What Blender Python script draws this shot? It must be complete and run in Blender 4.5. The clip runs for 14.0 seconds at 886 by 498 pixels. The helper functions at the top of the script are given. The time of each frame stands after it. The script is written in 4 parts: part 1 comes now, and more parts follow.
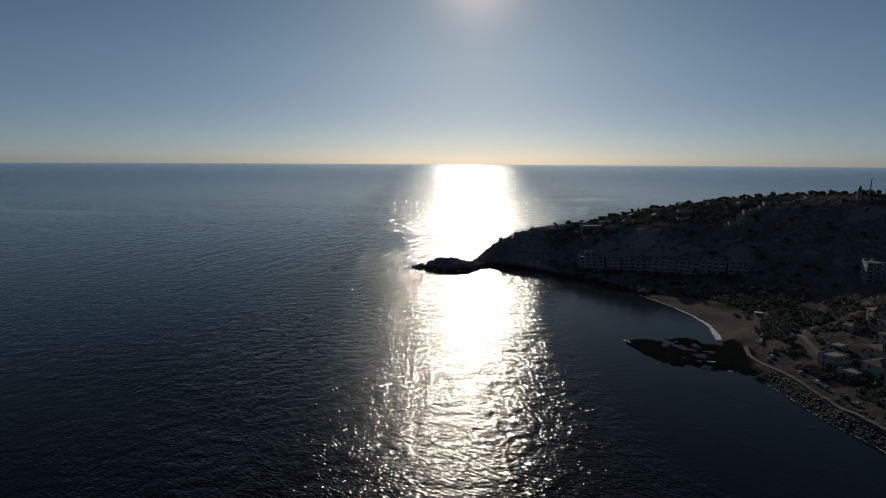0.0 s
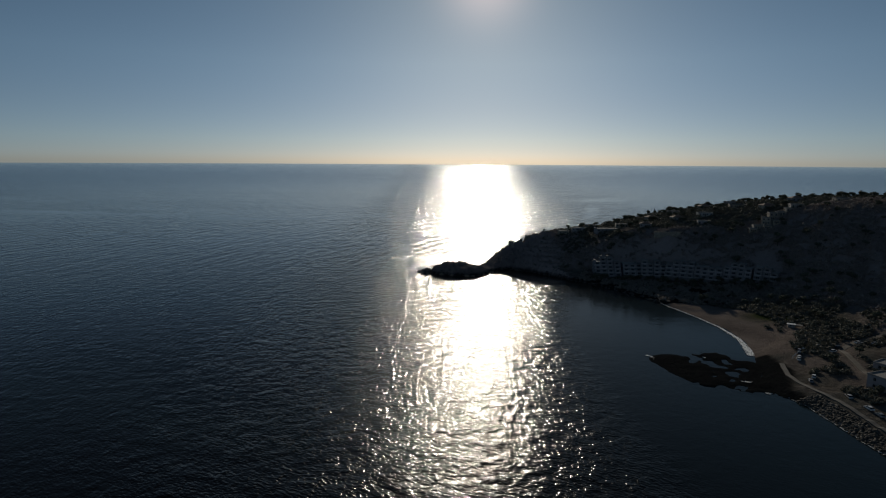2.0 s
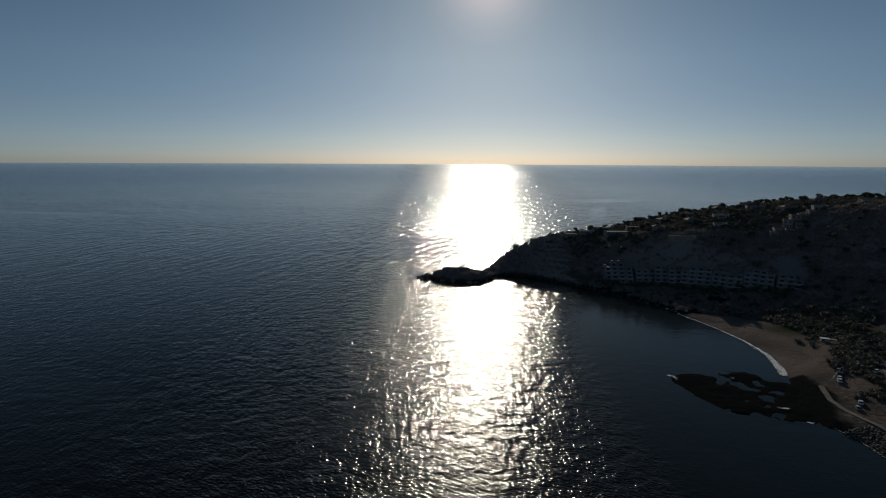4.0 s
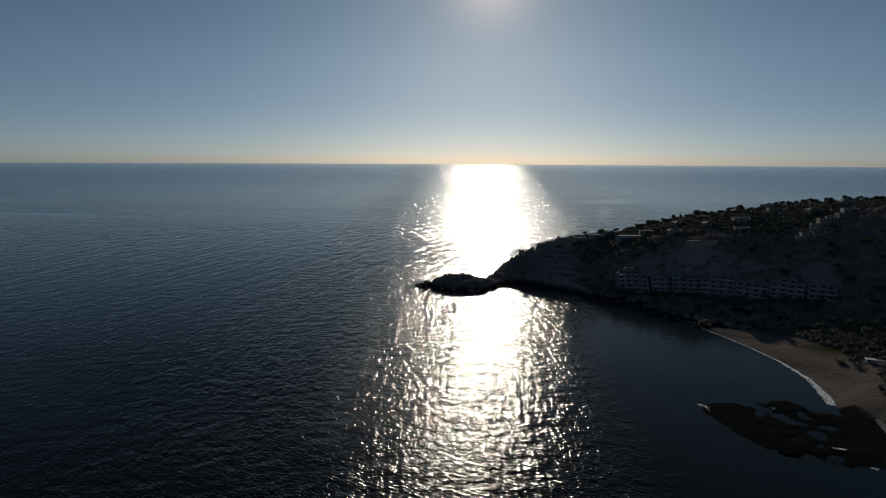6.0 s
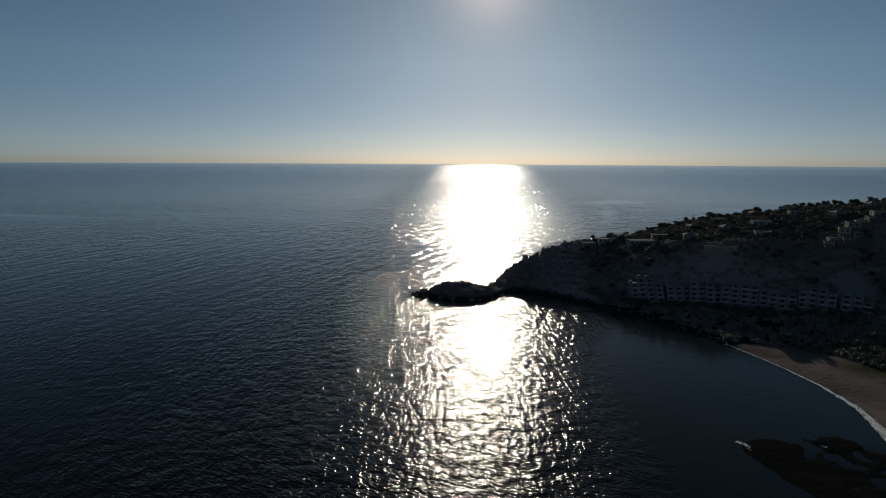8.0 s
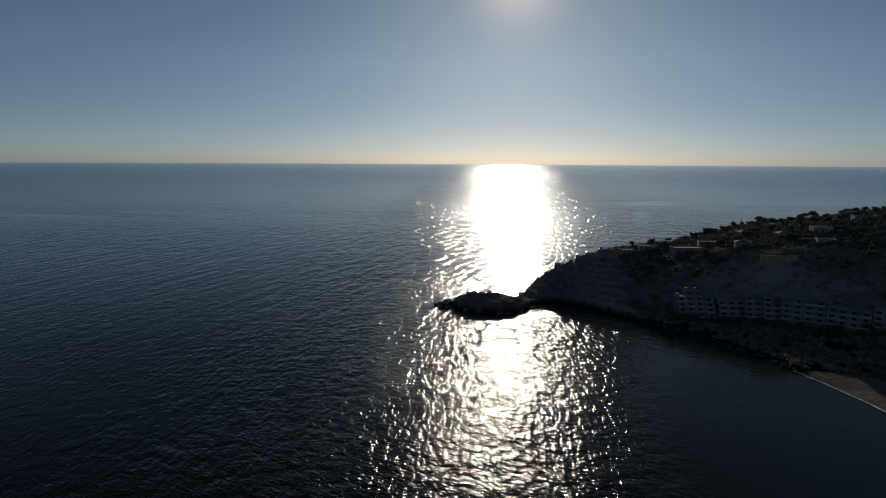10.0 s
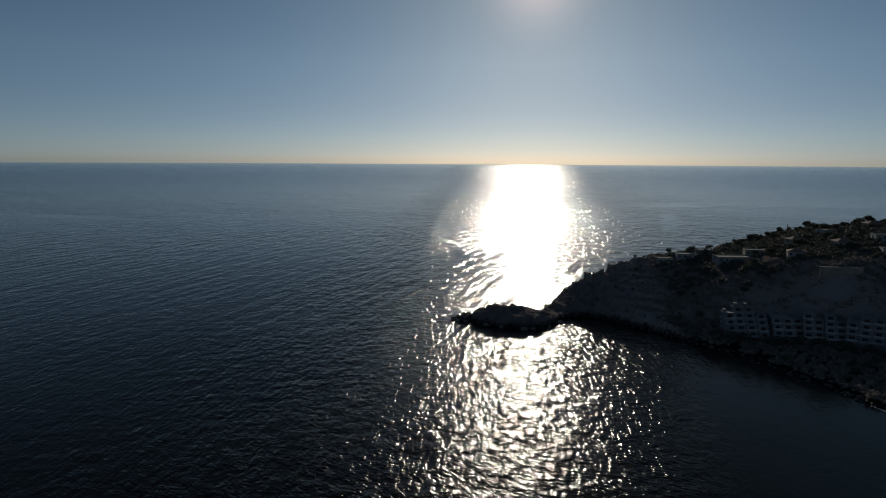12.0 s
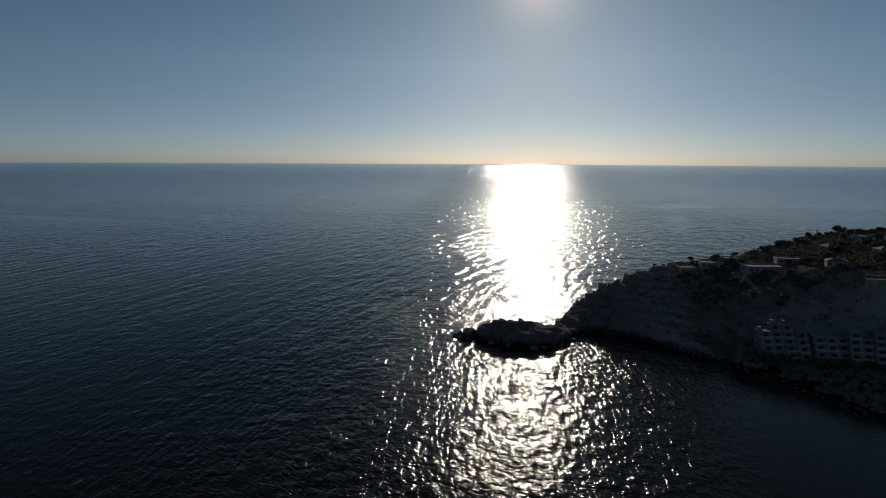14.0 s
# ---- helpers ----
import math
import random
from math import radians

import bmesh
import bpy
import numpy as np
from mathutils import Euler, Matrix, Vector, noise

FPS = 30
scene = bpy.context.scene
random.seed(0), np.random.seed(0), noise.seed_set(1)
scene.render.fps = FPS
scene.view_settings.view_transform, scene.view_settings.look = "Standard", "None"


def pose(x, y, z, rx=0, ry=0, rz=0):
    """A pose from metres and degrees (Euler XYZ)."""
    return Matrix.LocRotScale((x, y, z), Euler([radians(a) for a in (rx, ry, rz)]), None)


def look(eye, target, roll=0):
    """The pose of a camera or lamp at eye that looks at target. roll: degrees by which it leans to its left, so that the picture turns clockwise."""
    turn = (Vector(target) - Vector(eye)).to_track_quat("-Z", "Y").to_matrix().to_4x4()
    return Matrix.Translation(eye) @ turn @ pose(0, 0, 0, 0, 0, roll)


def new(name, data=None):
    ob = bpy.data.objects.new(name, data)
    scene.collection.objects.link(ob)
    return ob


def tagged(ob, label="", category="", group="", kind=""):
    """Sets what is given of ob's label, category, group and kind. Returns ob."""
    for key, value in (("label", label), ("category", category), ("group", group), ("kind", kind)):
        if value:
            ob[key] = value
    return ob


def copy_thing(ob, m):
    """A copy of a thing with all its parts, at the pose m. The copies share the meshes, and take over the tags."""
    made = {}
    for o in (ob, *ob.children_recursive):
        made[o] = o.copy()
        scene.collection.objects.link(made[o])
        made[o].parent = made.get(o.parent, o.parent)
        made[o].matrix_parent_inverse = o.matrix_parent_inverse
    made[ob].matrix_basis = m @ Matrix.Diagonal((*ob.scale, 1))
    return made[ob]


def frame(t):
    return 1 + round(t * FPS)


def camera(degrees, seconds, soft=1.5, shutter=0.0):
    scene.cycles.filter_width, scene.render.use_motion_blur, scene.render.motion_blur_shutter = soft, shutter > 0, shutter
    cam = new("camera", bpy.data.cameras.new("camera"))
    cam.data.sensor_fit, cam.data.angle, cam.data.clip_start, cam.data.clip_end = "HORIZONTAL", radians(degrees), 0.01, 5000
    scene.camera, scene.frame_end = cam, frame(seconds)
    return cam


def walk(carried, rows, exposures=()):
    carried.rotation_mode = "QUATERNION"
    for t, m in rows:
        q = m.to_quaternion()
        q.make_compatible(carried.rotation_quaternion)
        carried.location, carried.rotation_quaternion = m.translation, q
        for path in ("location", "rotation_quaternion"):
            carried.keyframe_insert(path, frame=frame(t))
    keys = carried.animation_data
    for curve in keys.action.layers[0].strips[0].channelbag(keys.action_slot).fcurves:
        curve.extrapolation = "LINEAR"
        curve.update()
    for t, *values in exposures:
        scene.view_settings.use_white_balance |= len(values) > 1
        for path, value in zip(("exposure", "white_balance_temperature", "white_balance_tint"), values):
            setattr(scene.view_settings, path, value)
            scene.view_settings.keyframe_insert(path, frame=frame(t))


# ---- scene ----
cam = camera(74, 14.0, soft=1.1)
PATH = [
    (0, pose(0.00, 0.00, 100.00, 81.513, -0.327, 3.090)),
    (0.5, pose(-0.13, 6.57, 99.85, 81.518, -0.317, 3.934)),
    (1, pose(-0.25, 13.17, 99.71, 81.509, -0.310, 3.930)),
    (1.5, pose(-0.38, 19.89, 99.59, 81.508, -0.317, 3.912)),
    (2, pose(-0.59, 26.80, 99.47, 81.513, -0.317, 3.897)),
    (2.5, pose(-0.80, 33.84, 99.34, 81.515, -0.316, 3.932)),
    (3, pose(-0.98, 40.99, 99.19, 81.505, -0.297, 3.962)),
    (5.5, pose(-1.44, 82.62, 98.48, 81.506, -0.311, 4.420)),
    (6, pose(-1.89, 91.32, 98.28, 81.509, -0.306, 4.410)),
    (6.5, pose(-2.34, 99.99, 98.06, 81.505, -0.298, 4.356)),
    (7, pose(-2.73, 108.55, 97.84, 81.513, -0.290, 4.291)),
    (7.5, pose(-3.04, 116.94, 97.63, 81.511, -0.306, 4.264)),
    (10, pose(-6.59, 160.49, 97.00, 81.518, -0.306, 6.816)),
    (10.5, pose(-7.61, 169.38, 96.87, 81.508, -0.308, 7.821)),
    (11, pose(-8.68, 178.30, 96.78, 81.504, -0.306, 8.273)),
    (11.5, pose(-9.79, 187.25, 96.73, 81.511, -0.307, 8.430)),
    (12, pose(-10.95, 196.16, 96.70, 81.514, -0.316, 8.625)),
    (12.5, pose(-12.15, 205.03, 96.67, 81.509, -0.314, 8.707)),
    (13, pose(-13.38, 213.85, 96.64, 81.517, -0.321, 8.724)),
    (13.5, pose(-14.64, 222.65, 96.59, 81.510, -0.312, 8.737)),
    (14, pose(-15.92, 231.45, 96.53, 81.511, -0.299, 8.755)),
]
walk(cam, PATH, exposures=[(0, -1.5, 7500, 8), (14, -1.5, 7500, 8)])

# ---- light: low winter sun straight ahead over the sea ----
SUN_UP = 16.5
world = bpy.data.worlds.new("sky")
scene.world = world
world.use_nodes = True
wn = world.node_tree.nodes
sky = wn.new("ShaderNodeTexSky")
sky.sky_type = "NISHITA"
sky.sun_disc = False
sky.sun_elevation = radians(SUN_UP)
sky.sun_rotation = 0.0
sky.altitude = 60
sky.air_density = 0.52
sky.dust_density = 0.11
sky.ozone_density = 2.9
wn["Background"].inputs["Strength"].default_value = 0.15


def air_glow():
    """The clear sky, dulled by the haze that lies along the horizon and warmer in the aureole round the sun."""
    links = world.node_tree.links

    def calc(op, a, b):
        m = wn.new("ShaderNodeMath")
        m.operation = op
        for sock, val in zip(m.inputs, (a, b)):
            if isinstance(val, (int, float)):
                sock.default_value = val
            else:
                links.new(val, sock)
        return m.outputs[0]

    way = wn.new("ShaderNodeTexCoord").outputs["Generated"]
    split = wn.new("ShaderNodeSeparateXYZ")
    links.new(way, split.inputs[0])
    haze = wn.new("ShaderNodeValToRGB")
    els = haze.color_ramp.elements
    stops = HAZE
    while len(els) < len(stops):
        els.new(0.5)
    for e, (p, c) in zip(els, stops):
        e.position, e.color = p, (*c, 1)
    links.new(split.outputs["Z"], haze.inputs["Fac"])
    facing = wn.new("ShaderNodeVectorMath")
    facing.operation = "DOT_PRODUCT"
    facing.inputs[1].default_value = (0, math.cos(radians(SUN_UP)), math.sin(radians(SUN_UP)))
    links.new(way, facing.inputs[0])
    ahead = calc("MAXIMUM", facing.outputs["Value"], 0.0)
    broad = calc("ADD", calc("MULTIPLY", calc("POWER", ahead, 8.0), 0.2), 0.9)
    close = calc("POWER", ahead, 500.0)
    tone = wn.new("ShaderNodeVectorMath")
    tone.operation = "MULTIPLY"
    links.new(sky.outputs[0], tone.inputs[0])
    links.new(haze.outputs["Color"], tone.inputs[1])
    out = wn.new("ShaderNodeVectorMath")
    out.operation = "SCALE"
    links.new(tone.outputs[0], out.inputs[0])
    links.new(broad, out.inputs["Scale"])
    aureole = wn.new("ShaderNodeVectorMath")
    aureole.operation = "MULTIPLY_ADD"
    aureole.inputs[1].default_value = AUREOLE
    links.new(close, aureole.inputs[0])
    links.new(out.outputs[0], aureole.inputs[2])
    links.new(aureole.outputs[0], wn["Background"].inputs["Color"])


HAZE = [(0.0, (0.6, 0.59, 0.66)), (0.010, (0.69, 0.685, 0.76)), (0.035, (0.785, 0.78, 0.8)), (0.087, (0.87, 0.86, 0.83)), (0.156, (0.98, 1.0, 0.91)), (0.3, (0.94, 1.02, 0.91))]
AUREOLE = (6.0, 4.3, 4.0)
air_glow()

sun_data = bpy.data.lights.new("sun", "SUN")
sun_data.energy = 5.0
sun_data.angle = radians(0.53)
sun_data.color = (1.0, 0.965, 0.91)
sun = new("sun", sun_data)
sun.matrix_world = look((0, 900, 900 * math.tan(radians(SUN_UP))), (0, 0, 0))


# ---- materials ----
def material(name, rough=0.8, metallic=0.0, ior=1.45):
    m = bpy.data.materials.new(name)
    m.use_nodes = True
    nt = m.node_tree
    b = nt.nodes["Principled BSDF"]
    b.inputs["Roughness"].default_value = rough
    b.inputs["Metallic"].default_value = metallic
    b.inputs["IOR"].default_value = ior
    return m, nt, b


def coords(nt, scale=(1, 1, 1), turn=0.0, object_space=False):
    """World position, scaled, or the object's own."""
    mp = nt.nodes.new("ShaderNodeMapping")
    mp.inputs["Scale"].default_value = scale
    mp.inputs["Rotation"].default_value = (0, 0, turn)
    if object_space:
        src = nt.nodes.new("ShaderNodeTexCoord").outputs["Object"]
    else:
        src = nt.nodes.new("ShaderNodeNewGeometry").outputs["Position"]
    nt.links.new(src, mp.inputs["Vector"])
    return mp.outputs["Vector"]


def crests(nt, stretch, turn):
    """World position, stretched along crests that run at an angle to the x axis."""
    mp = nt.nodes.new("ShaderNodeMapping")
    mp.vector_type = "TEXTURE"
    mp.inputs["Scale"].default_value = (stretch, 1, 1)
    mp.inputs["Rotation"].default_value = (0, 0, radians(turn))
    nt.links.new(nt.nodes.new("ShaderNodeNewGeometry").outputs["Position"], mp.inputs["Vector"])
    return mp.outputs["Vector"]


def noise_tex(nt, vec, scale, detail=4.0, rough=0.55, distort=0.0):
    n = nt.nodes.new("ShaderNodeTexNoise")
    n.inputs["Scale"].default_value = scale
    n.inputs["Detail"].default_value = detail
    n.inputs["Roughness"].default_value = rough
    n.inputs["Distortion"].default_value = distort
    nt.links.new(vec, n.inputs["Vector"])
    return n.outputs["Fac"]


def ramp(nt, fac, stops):
    r = nt.nodes.new("ShaderNodeValToRGB")
    els = r.color_ramp.elements
    while len(els) < len(stops):
        els.new(0.5)
    for e, (p, c) in zip(els, stops):
        e.position = p
        e.color = (*c, 1) if len(c) == 3 else c
    nt.links.new(fac, r.inputs["Fac"])
    return r.outputs["Color"]


def mix(nt, fac, a, b):
    m = nt.nodes.new("ShaderNodeMix")
    m.data_type = "RGBA"
    for sock, val in ((m.inputs[0], fac), (m.inputs[6], a), (m.inputs[7], b)):
        if isinstance(val, (tuple, float, int)):
            sock.default_value = val if not isinstance(val, tuple) else (*val, 1)
        else:
            nt.links.new(val, sock)
    return m.outputs[2]


def maths(nt, op, a, b=0.0, clamp=False):
    m = nt.nodes.new("ShaderNodeMath")
    m.operation = op
    m.use_clamp = clamp
    for sock, val in ((m.inputs[0], a), (m.inputs[1], b)):
        if isinstance(val, (float, int)):
            sock.default_value = val
        else:
            nt.links.new(val, sock)
    return m.outputs[0]


def bump(nt, height, strength, distance, normal=None):
    b = nt.nodes.new("ShaderNodeBump")
    b.inputs["Strength"].default_value = strength
    b.inputs["Distance"].default_value = distance
    nt.links.new(height, b.inputs["Height"])
    if normal is not None:
        nt.links.new(normal, b.inputs["Normal"])
    return b.outputs["Normal"]


def plain(name, dark, light, scale, rough=0.8, relief=0.02, metallic=0.0, object_space=True):
    """Two tones broken by coarse stains and fine grain."""
    m, nt, b = material(name, rough, metallic)
    v = coords(nt, object_space=object_space)
    coarse = noise_tex(nt, v, scale, 3)
    fine = noise_tex(nt, v, scale * 9, 4)
    both = maths(nt, "ADD", maths(nt, "MULTIPLY", coarse, 0.65), maths(nt, "MULTIPLY", fine, 0.35))
    oi = nt.nodes.new("ShaderNodeObjectInfo")
    both = maths(nt, "ADD", both, maths(nt, "MULTIPLY", maths(nt, "SUBTRACT", oi.outputs["Random"], 0.5), 0.25))
    nt.links.new(ramp(nt, both, [(0.32, dark), (0.68, light)]), b.inputs["Base Color"])
    nt.links.new(bump(nt, fine, 0.5, relief), b.inputs["Normal"])
    return m


def smooth_step(nt, value, lo, hi, out_lo, out_hi):
    r = nt.nodes.new("ShaderNodeMapRange")
    r.interpolation_type = "SMOOTHSTEP"
    for key, val in (("From Min", lo), ("From Max", hi), ("To Min", out_lo), ("To Max", out_hi)):
        r.inputs[key].default_value = val
    nt.links.new(value, r.inputs["Value"])
    return r.outputs[0]


def soft_patch(nt, x, y, long, wide, turn):
    """One at the middle of an ellipse on the plan, falling to nought at its rim."""
    g = nt.nodes.new("ShaderNodeTexGradient")
    g.gradient_type = "SPHERICAL"
    mp = nt.nodes.new("ShaderNodeMapping")
    mp.vector_type = "TEXTURE"
    mp.inputs["Location"].default_value = (x, y, 0)
    mp.inputs["Rotation"].default_value = (0, 0, radians(turn))
    mp.inputs["Scale"].default_value = (long, wide, 100)
    nt.links.new(nt.nodes.new("ShaderNodeNewGeometry").outputs["Position"], mp.inputs["Vector"])
    nt.links.new(mp.outputs["Vector"], g.inputs["Vector"])
    return g.outputs["Fac"]


def make_sea():
    """Wind ripples, chop and, out of the bay, longer swell; the wind freshens and drops in patches and lanes."""
    m, nt, b = material("sea_water", 0.11, 0.0, 1.33)
    b.inputs["Specular IOR Level"].default_value = 0.132
    pos = nt.nodes.new("ShaderNodeSeparateXYZ")
    nt.links.new(nt.nodes.new("ShaderNodeNewGeometry").outputs["Position"], pos.inputs[0])
    out_y = pos.outputs["Y"]
    # crinkles of a third of a metre, ripples of one, chop of two, waves of seven, swell of twenty, and cross seas that run athwart them
    ripple = noise_tex(nt, crests(nt, 1.65, -28), 1.0, 1.0, 0.5, 0.25)
    chop = noise_tex(nt, crests(nt, 1.65, -28), 0.375, 1.0, 0.5, 0.3)
    cross = noise_tex(nt, crests(nt, 2.8, 94), 0.39, 1.0, 0.5, 0.3)
    wave = noise_tex(nt, crests(nt, 1.4, 20), 0.14, 1.0, 0.5, 0.4)
    long_cross = noise_tex(nt, crests(nt, 4.5, 80), 0.11, 1.0, 0.5, 0.3)
    swell = noise_tex(nt, crests(nt, 0.6, 0), 0.045, 1.0, 0.5, 0.4)
    crinkle = noise_tex(nt, crests(nt, 1.3, -28), 3.0, 1.0, 0.5, 0.2)
    outer = smooth_step(nt, out_y, 140, 440, 0.0, 1.0)
    offing = smooth_step(nt, out_y, 300, 760, 0.0, 1.0)
    open_sea = smooth_step(nt, out_y, 420, 850, 0.0, 1.0)

    def grown(height, base, extra, where):
        return maths(nt, "MULTIPLY", height, maths(nt, "ADD", base, maths(nt, "MULTIPLY", where, extra)))

    h = maths(nt, "SUBTRACT", grown(ripple, 0.305, -0.12, outer), grown(ripple, 0.0, 0.185, open_sea))
    for layer in ((crinkle, 0.045, -0.02, open_sea), (chop, 0.27, -0.135, open_sea), (cross, 0.235, 0.31, outer), (wave, 0.57, 0.08, open_sea), (long_cross, 0.0, 1.88, offing), (swell, 0.0, 1.95, open_sea)):
        h = maths(nt, "ADD", h, grown(*layer))
    # patches of wind, lanes of calm, the sheltered bay
    gust = ramp(nt, noise_tex(nt, crests(nt, 1.6, -30), 0.1, 3, 0.6, 0.5), [(0.32, (0.78, 0.78, 0.78)), (0.68, (1.42, 1.42, 1.42))])
    slick = noise_tex(nt, coords(nt, (0.0012, 0.0075, 0.0)), 1.0, 4, 0.55, 0.6)
    calm = ramp(nt, slick, [(0.4, (0.66, 0.66, 0.66)), (0.54, (1, 1, 1))])
    lanes = noise_tex(nt, coords(nt, (0.0022, 0.006, 0.0), radians(6)), 1.0, 2, 0.5, 1.1)
    streak = ramp(nt, lanes, [(0.485, (1, 1, 1)), (0.5, (0.72, 0.72, 0.72)), (0.515, (1, 1, 1)), (0.6, (1, 1, 1)), (0.612, (0.75, 0.75, 0.75)), (0.625, (1, 1, 1))])
    bay = soft_patch(nt, 150, 340, 125, 330, 0)
    shelter = smooth_step(nt, bay, 0.05, 0.3, 1.0, 0.1)
    shoal = maths(nt, "MULTIPLY", maths(nt, "ADD", soft_patch(nt, 113, 302, 36, 25, -38), soft_patch(nt, 128, 316, 26, 16, -30)), 1.7, True)
    deep = mix(nt, bay, (0.0055, 0.0057, 0.0064), (0.0125, 0.0245, 0.0285))
    nt.links.new(mix(nt, shoal, deep, (0.006, 0.0085, 0.0095)), b.inputs["Base Color"])
    slicks = 0.0
    for spot in ((306, 1580, 110, 55, 8), (330, 1665, 100, 36, 12), (223, 1250, 230, 22, 78), (212, 945, 90, 16, -58), (-380, 1010, 160, 22, 10), (-820, 1090, 190, 30, -6)):
        slicks = maths(nt, "ADD", soft_patch(nt, *spot), slicks)
    ragged = ramp(nt, noise_tex(nt, coords(nt), 0.02, 3, 0.6, 0.5), [(0.35, (0.5, 0.5, 0.5)), (0.6, (1.9, 1.9, 1.9))])
    film = maths(nt, "MULTIPLY", maths(nt, "MULTIPLY", slicks, ragged, True), 0.9)
    lull = maths(nt, "MULTIPLY", maths(nt, "SUBTRACT", 1.0, maths(nt, "MULTIPLY", calm, streak)), open_sea)
    force = maths(nt, "MULTIPLY", maths(nt, "MULTIPLY", maths(nt, "SUBTRACT", 1.0, lull), maths(nt, "SUBTRACT", 1.0, film)), maths(nt, "MULTIPLY", gust, shelter))
    lee = maths(nt, "ADD", pos.outputs["X"], maths(nt, "MULTIPLY", out_y, 0.115))
    force = maths(nt, "MULTIPLY", force, smooth_step(nt, lee, -150, -25, 0.36, 1.0))
    force = maths(nt, "MULTIPLY", force, smooth_step(nt, pos.outputs["X"], -20, 40, 1.1, 1.0))
    force = maths(nt, "MULTIPLY", force, smooth_step(nt, pos.outputs["X"], 140, 480, 1.0, 0.4))
    force = maths(nt, "MULTIPLY", force, smooth_step(nt, out_y, 1000, 2600, 1.0, 0.76))
    glassy = maths(nt, "MULTIPLY", smooth_step(nt, out_y, 500, 1800, 0.0, 0.02), maths(nt, "ADD", smooth_step(nt, pos.outputs["X"], 240, 700, 0.0, 1.0), smooth_step(nt, pos.outputs["X"], -900, -300, 0.45, 0.0)))
    nt.links.new(maths(nt, "SUBTRACT", 0.11, glassy), b.inputs["Roughness"])
    bp = nt.nodes.new("ShaderNodeBump")
    bp.inputs["Distance"].default_value = 1.0
    bp.inputs["Filter Width"].default_value = 0.03
    nt.links.new(h, bp.inputs["Height"])
    nt.links.new(force, bp.inputs["Strength"])
    nt.links.new(bp.outputs["Normal"], b.inputs["Normal"])
    return m


def make_ground():
    m, nt, b = material("coastal_ground", 0.95)
    b.inputs["Specular IOR Level"].default_value = 0.0
    v = coords(nt)
    coarse = noise_tex(nt, v, 0.035, 4)
    mid = noise_tex(nt, v, 0.3, 5, 0.65)
    fine = noise_tex(nt, v, 2.2, 4, 0.7)
    soil = ramp(nt, mid, [(0.3, (0.055, 0.048, 0.042)), (0.5, (0.105, 0.091, 0.079)), (0.7, (0.19, 0.168, 0.148))])
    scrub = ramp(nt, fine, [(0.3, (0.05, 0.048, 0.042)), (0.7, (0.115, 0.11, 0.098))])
    land = mix(nt, ramp(nt, coarse, [(0.4, (0, 0, 0)), (0.58, (1, 1, 1))]), scrub, soil)
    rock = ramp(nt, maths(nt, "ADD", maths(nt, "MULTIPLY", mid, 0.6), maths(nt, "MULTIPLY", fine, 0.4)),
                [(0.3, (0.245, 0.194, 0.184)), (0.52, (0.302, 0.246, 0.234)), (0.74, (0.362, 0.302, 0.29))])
    sand = ramp(nt, maths(nt, "ADD", maths(nt, "MULTIPLY", coarse, 0.5), maths(nt, "MULTIPLY", fine, 0.5)),
                [(0.32, (0.075, 0.062, 0.055)), (0.46, (0.14, 0.115, 0.102)), (0.66, (0.23, 0.19, 0.168))])
    geo = nt.nodes.new("ShaderNodeNewGeometry")
    sep = nt.nodes.new("ShaderNodeSeparateXYZ")
    nt.links.new(geo.outputs["True Normal"], sep.inputs[0])
    steep = maths(nt, "ADD", sep.outputs["Z"], maths(nt, "MULTIPLY", maths(nt, "SUBTRACT", mid, 0.5), 0.35))
    isrock = ramp(nt, steep, [(0.62, (1, 1, 1)), (0.85, (0, 0, 0))])
    # Bare rock, plus pale rock spread over the hill to lift its shade.
    rock_lift = nt.nodes.new("ShaderNodeAttribute")
    rock_lift.attribute_name = "rock_and_shade_lift"
    col = mix(nt, maths(nt, "MAXIMUM", isrock, rock_lift.outputs["Fac"]), land, rock)
    at = nt.nodes.new("ShaderNodeAttribute")
    at.attribute_name = "sand"
    col = mix(nt, at.outputs["Fac"], col, sand)
    grass = nt.nodes.new("ShaderNodeAttribute")
    grass.attribute_name = "grass"
    col = mix(nt, grass.outputs["Fac"], col, ramp(nt, fine, [(0.3, (0.03, 0.04, 0.016)), (0.7, (0.06, 0.072, 0.03))]))
    # Weed on the reef and waterline; the headland tip darkened towards a backlit silhouette.
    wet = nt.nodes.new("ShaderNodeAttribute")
    wet.attribute_name = "weed_and_tip_shade"
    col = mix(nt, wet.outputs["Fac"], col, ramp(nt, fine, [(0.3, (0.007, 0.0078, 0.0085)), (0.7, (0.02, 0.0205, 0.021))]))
    nt.links.new(col, b.inputs["Base Color"])
    h = maths(nt, "ADD", mid, maths(nt, "MULTIPLY", fine, 0.3))
    nt.links.new(bump(nt, h, 0.8, 1.2), b.inputs["Normal"])
    return m


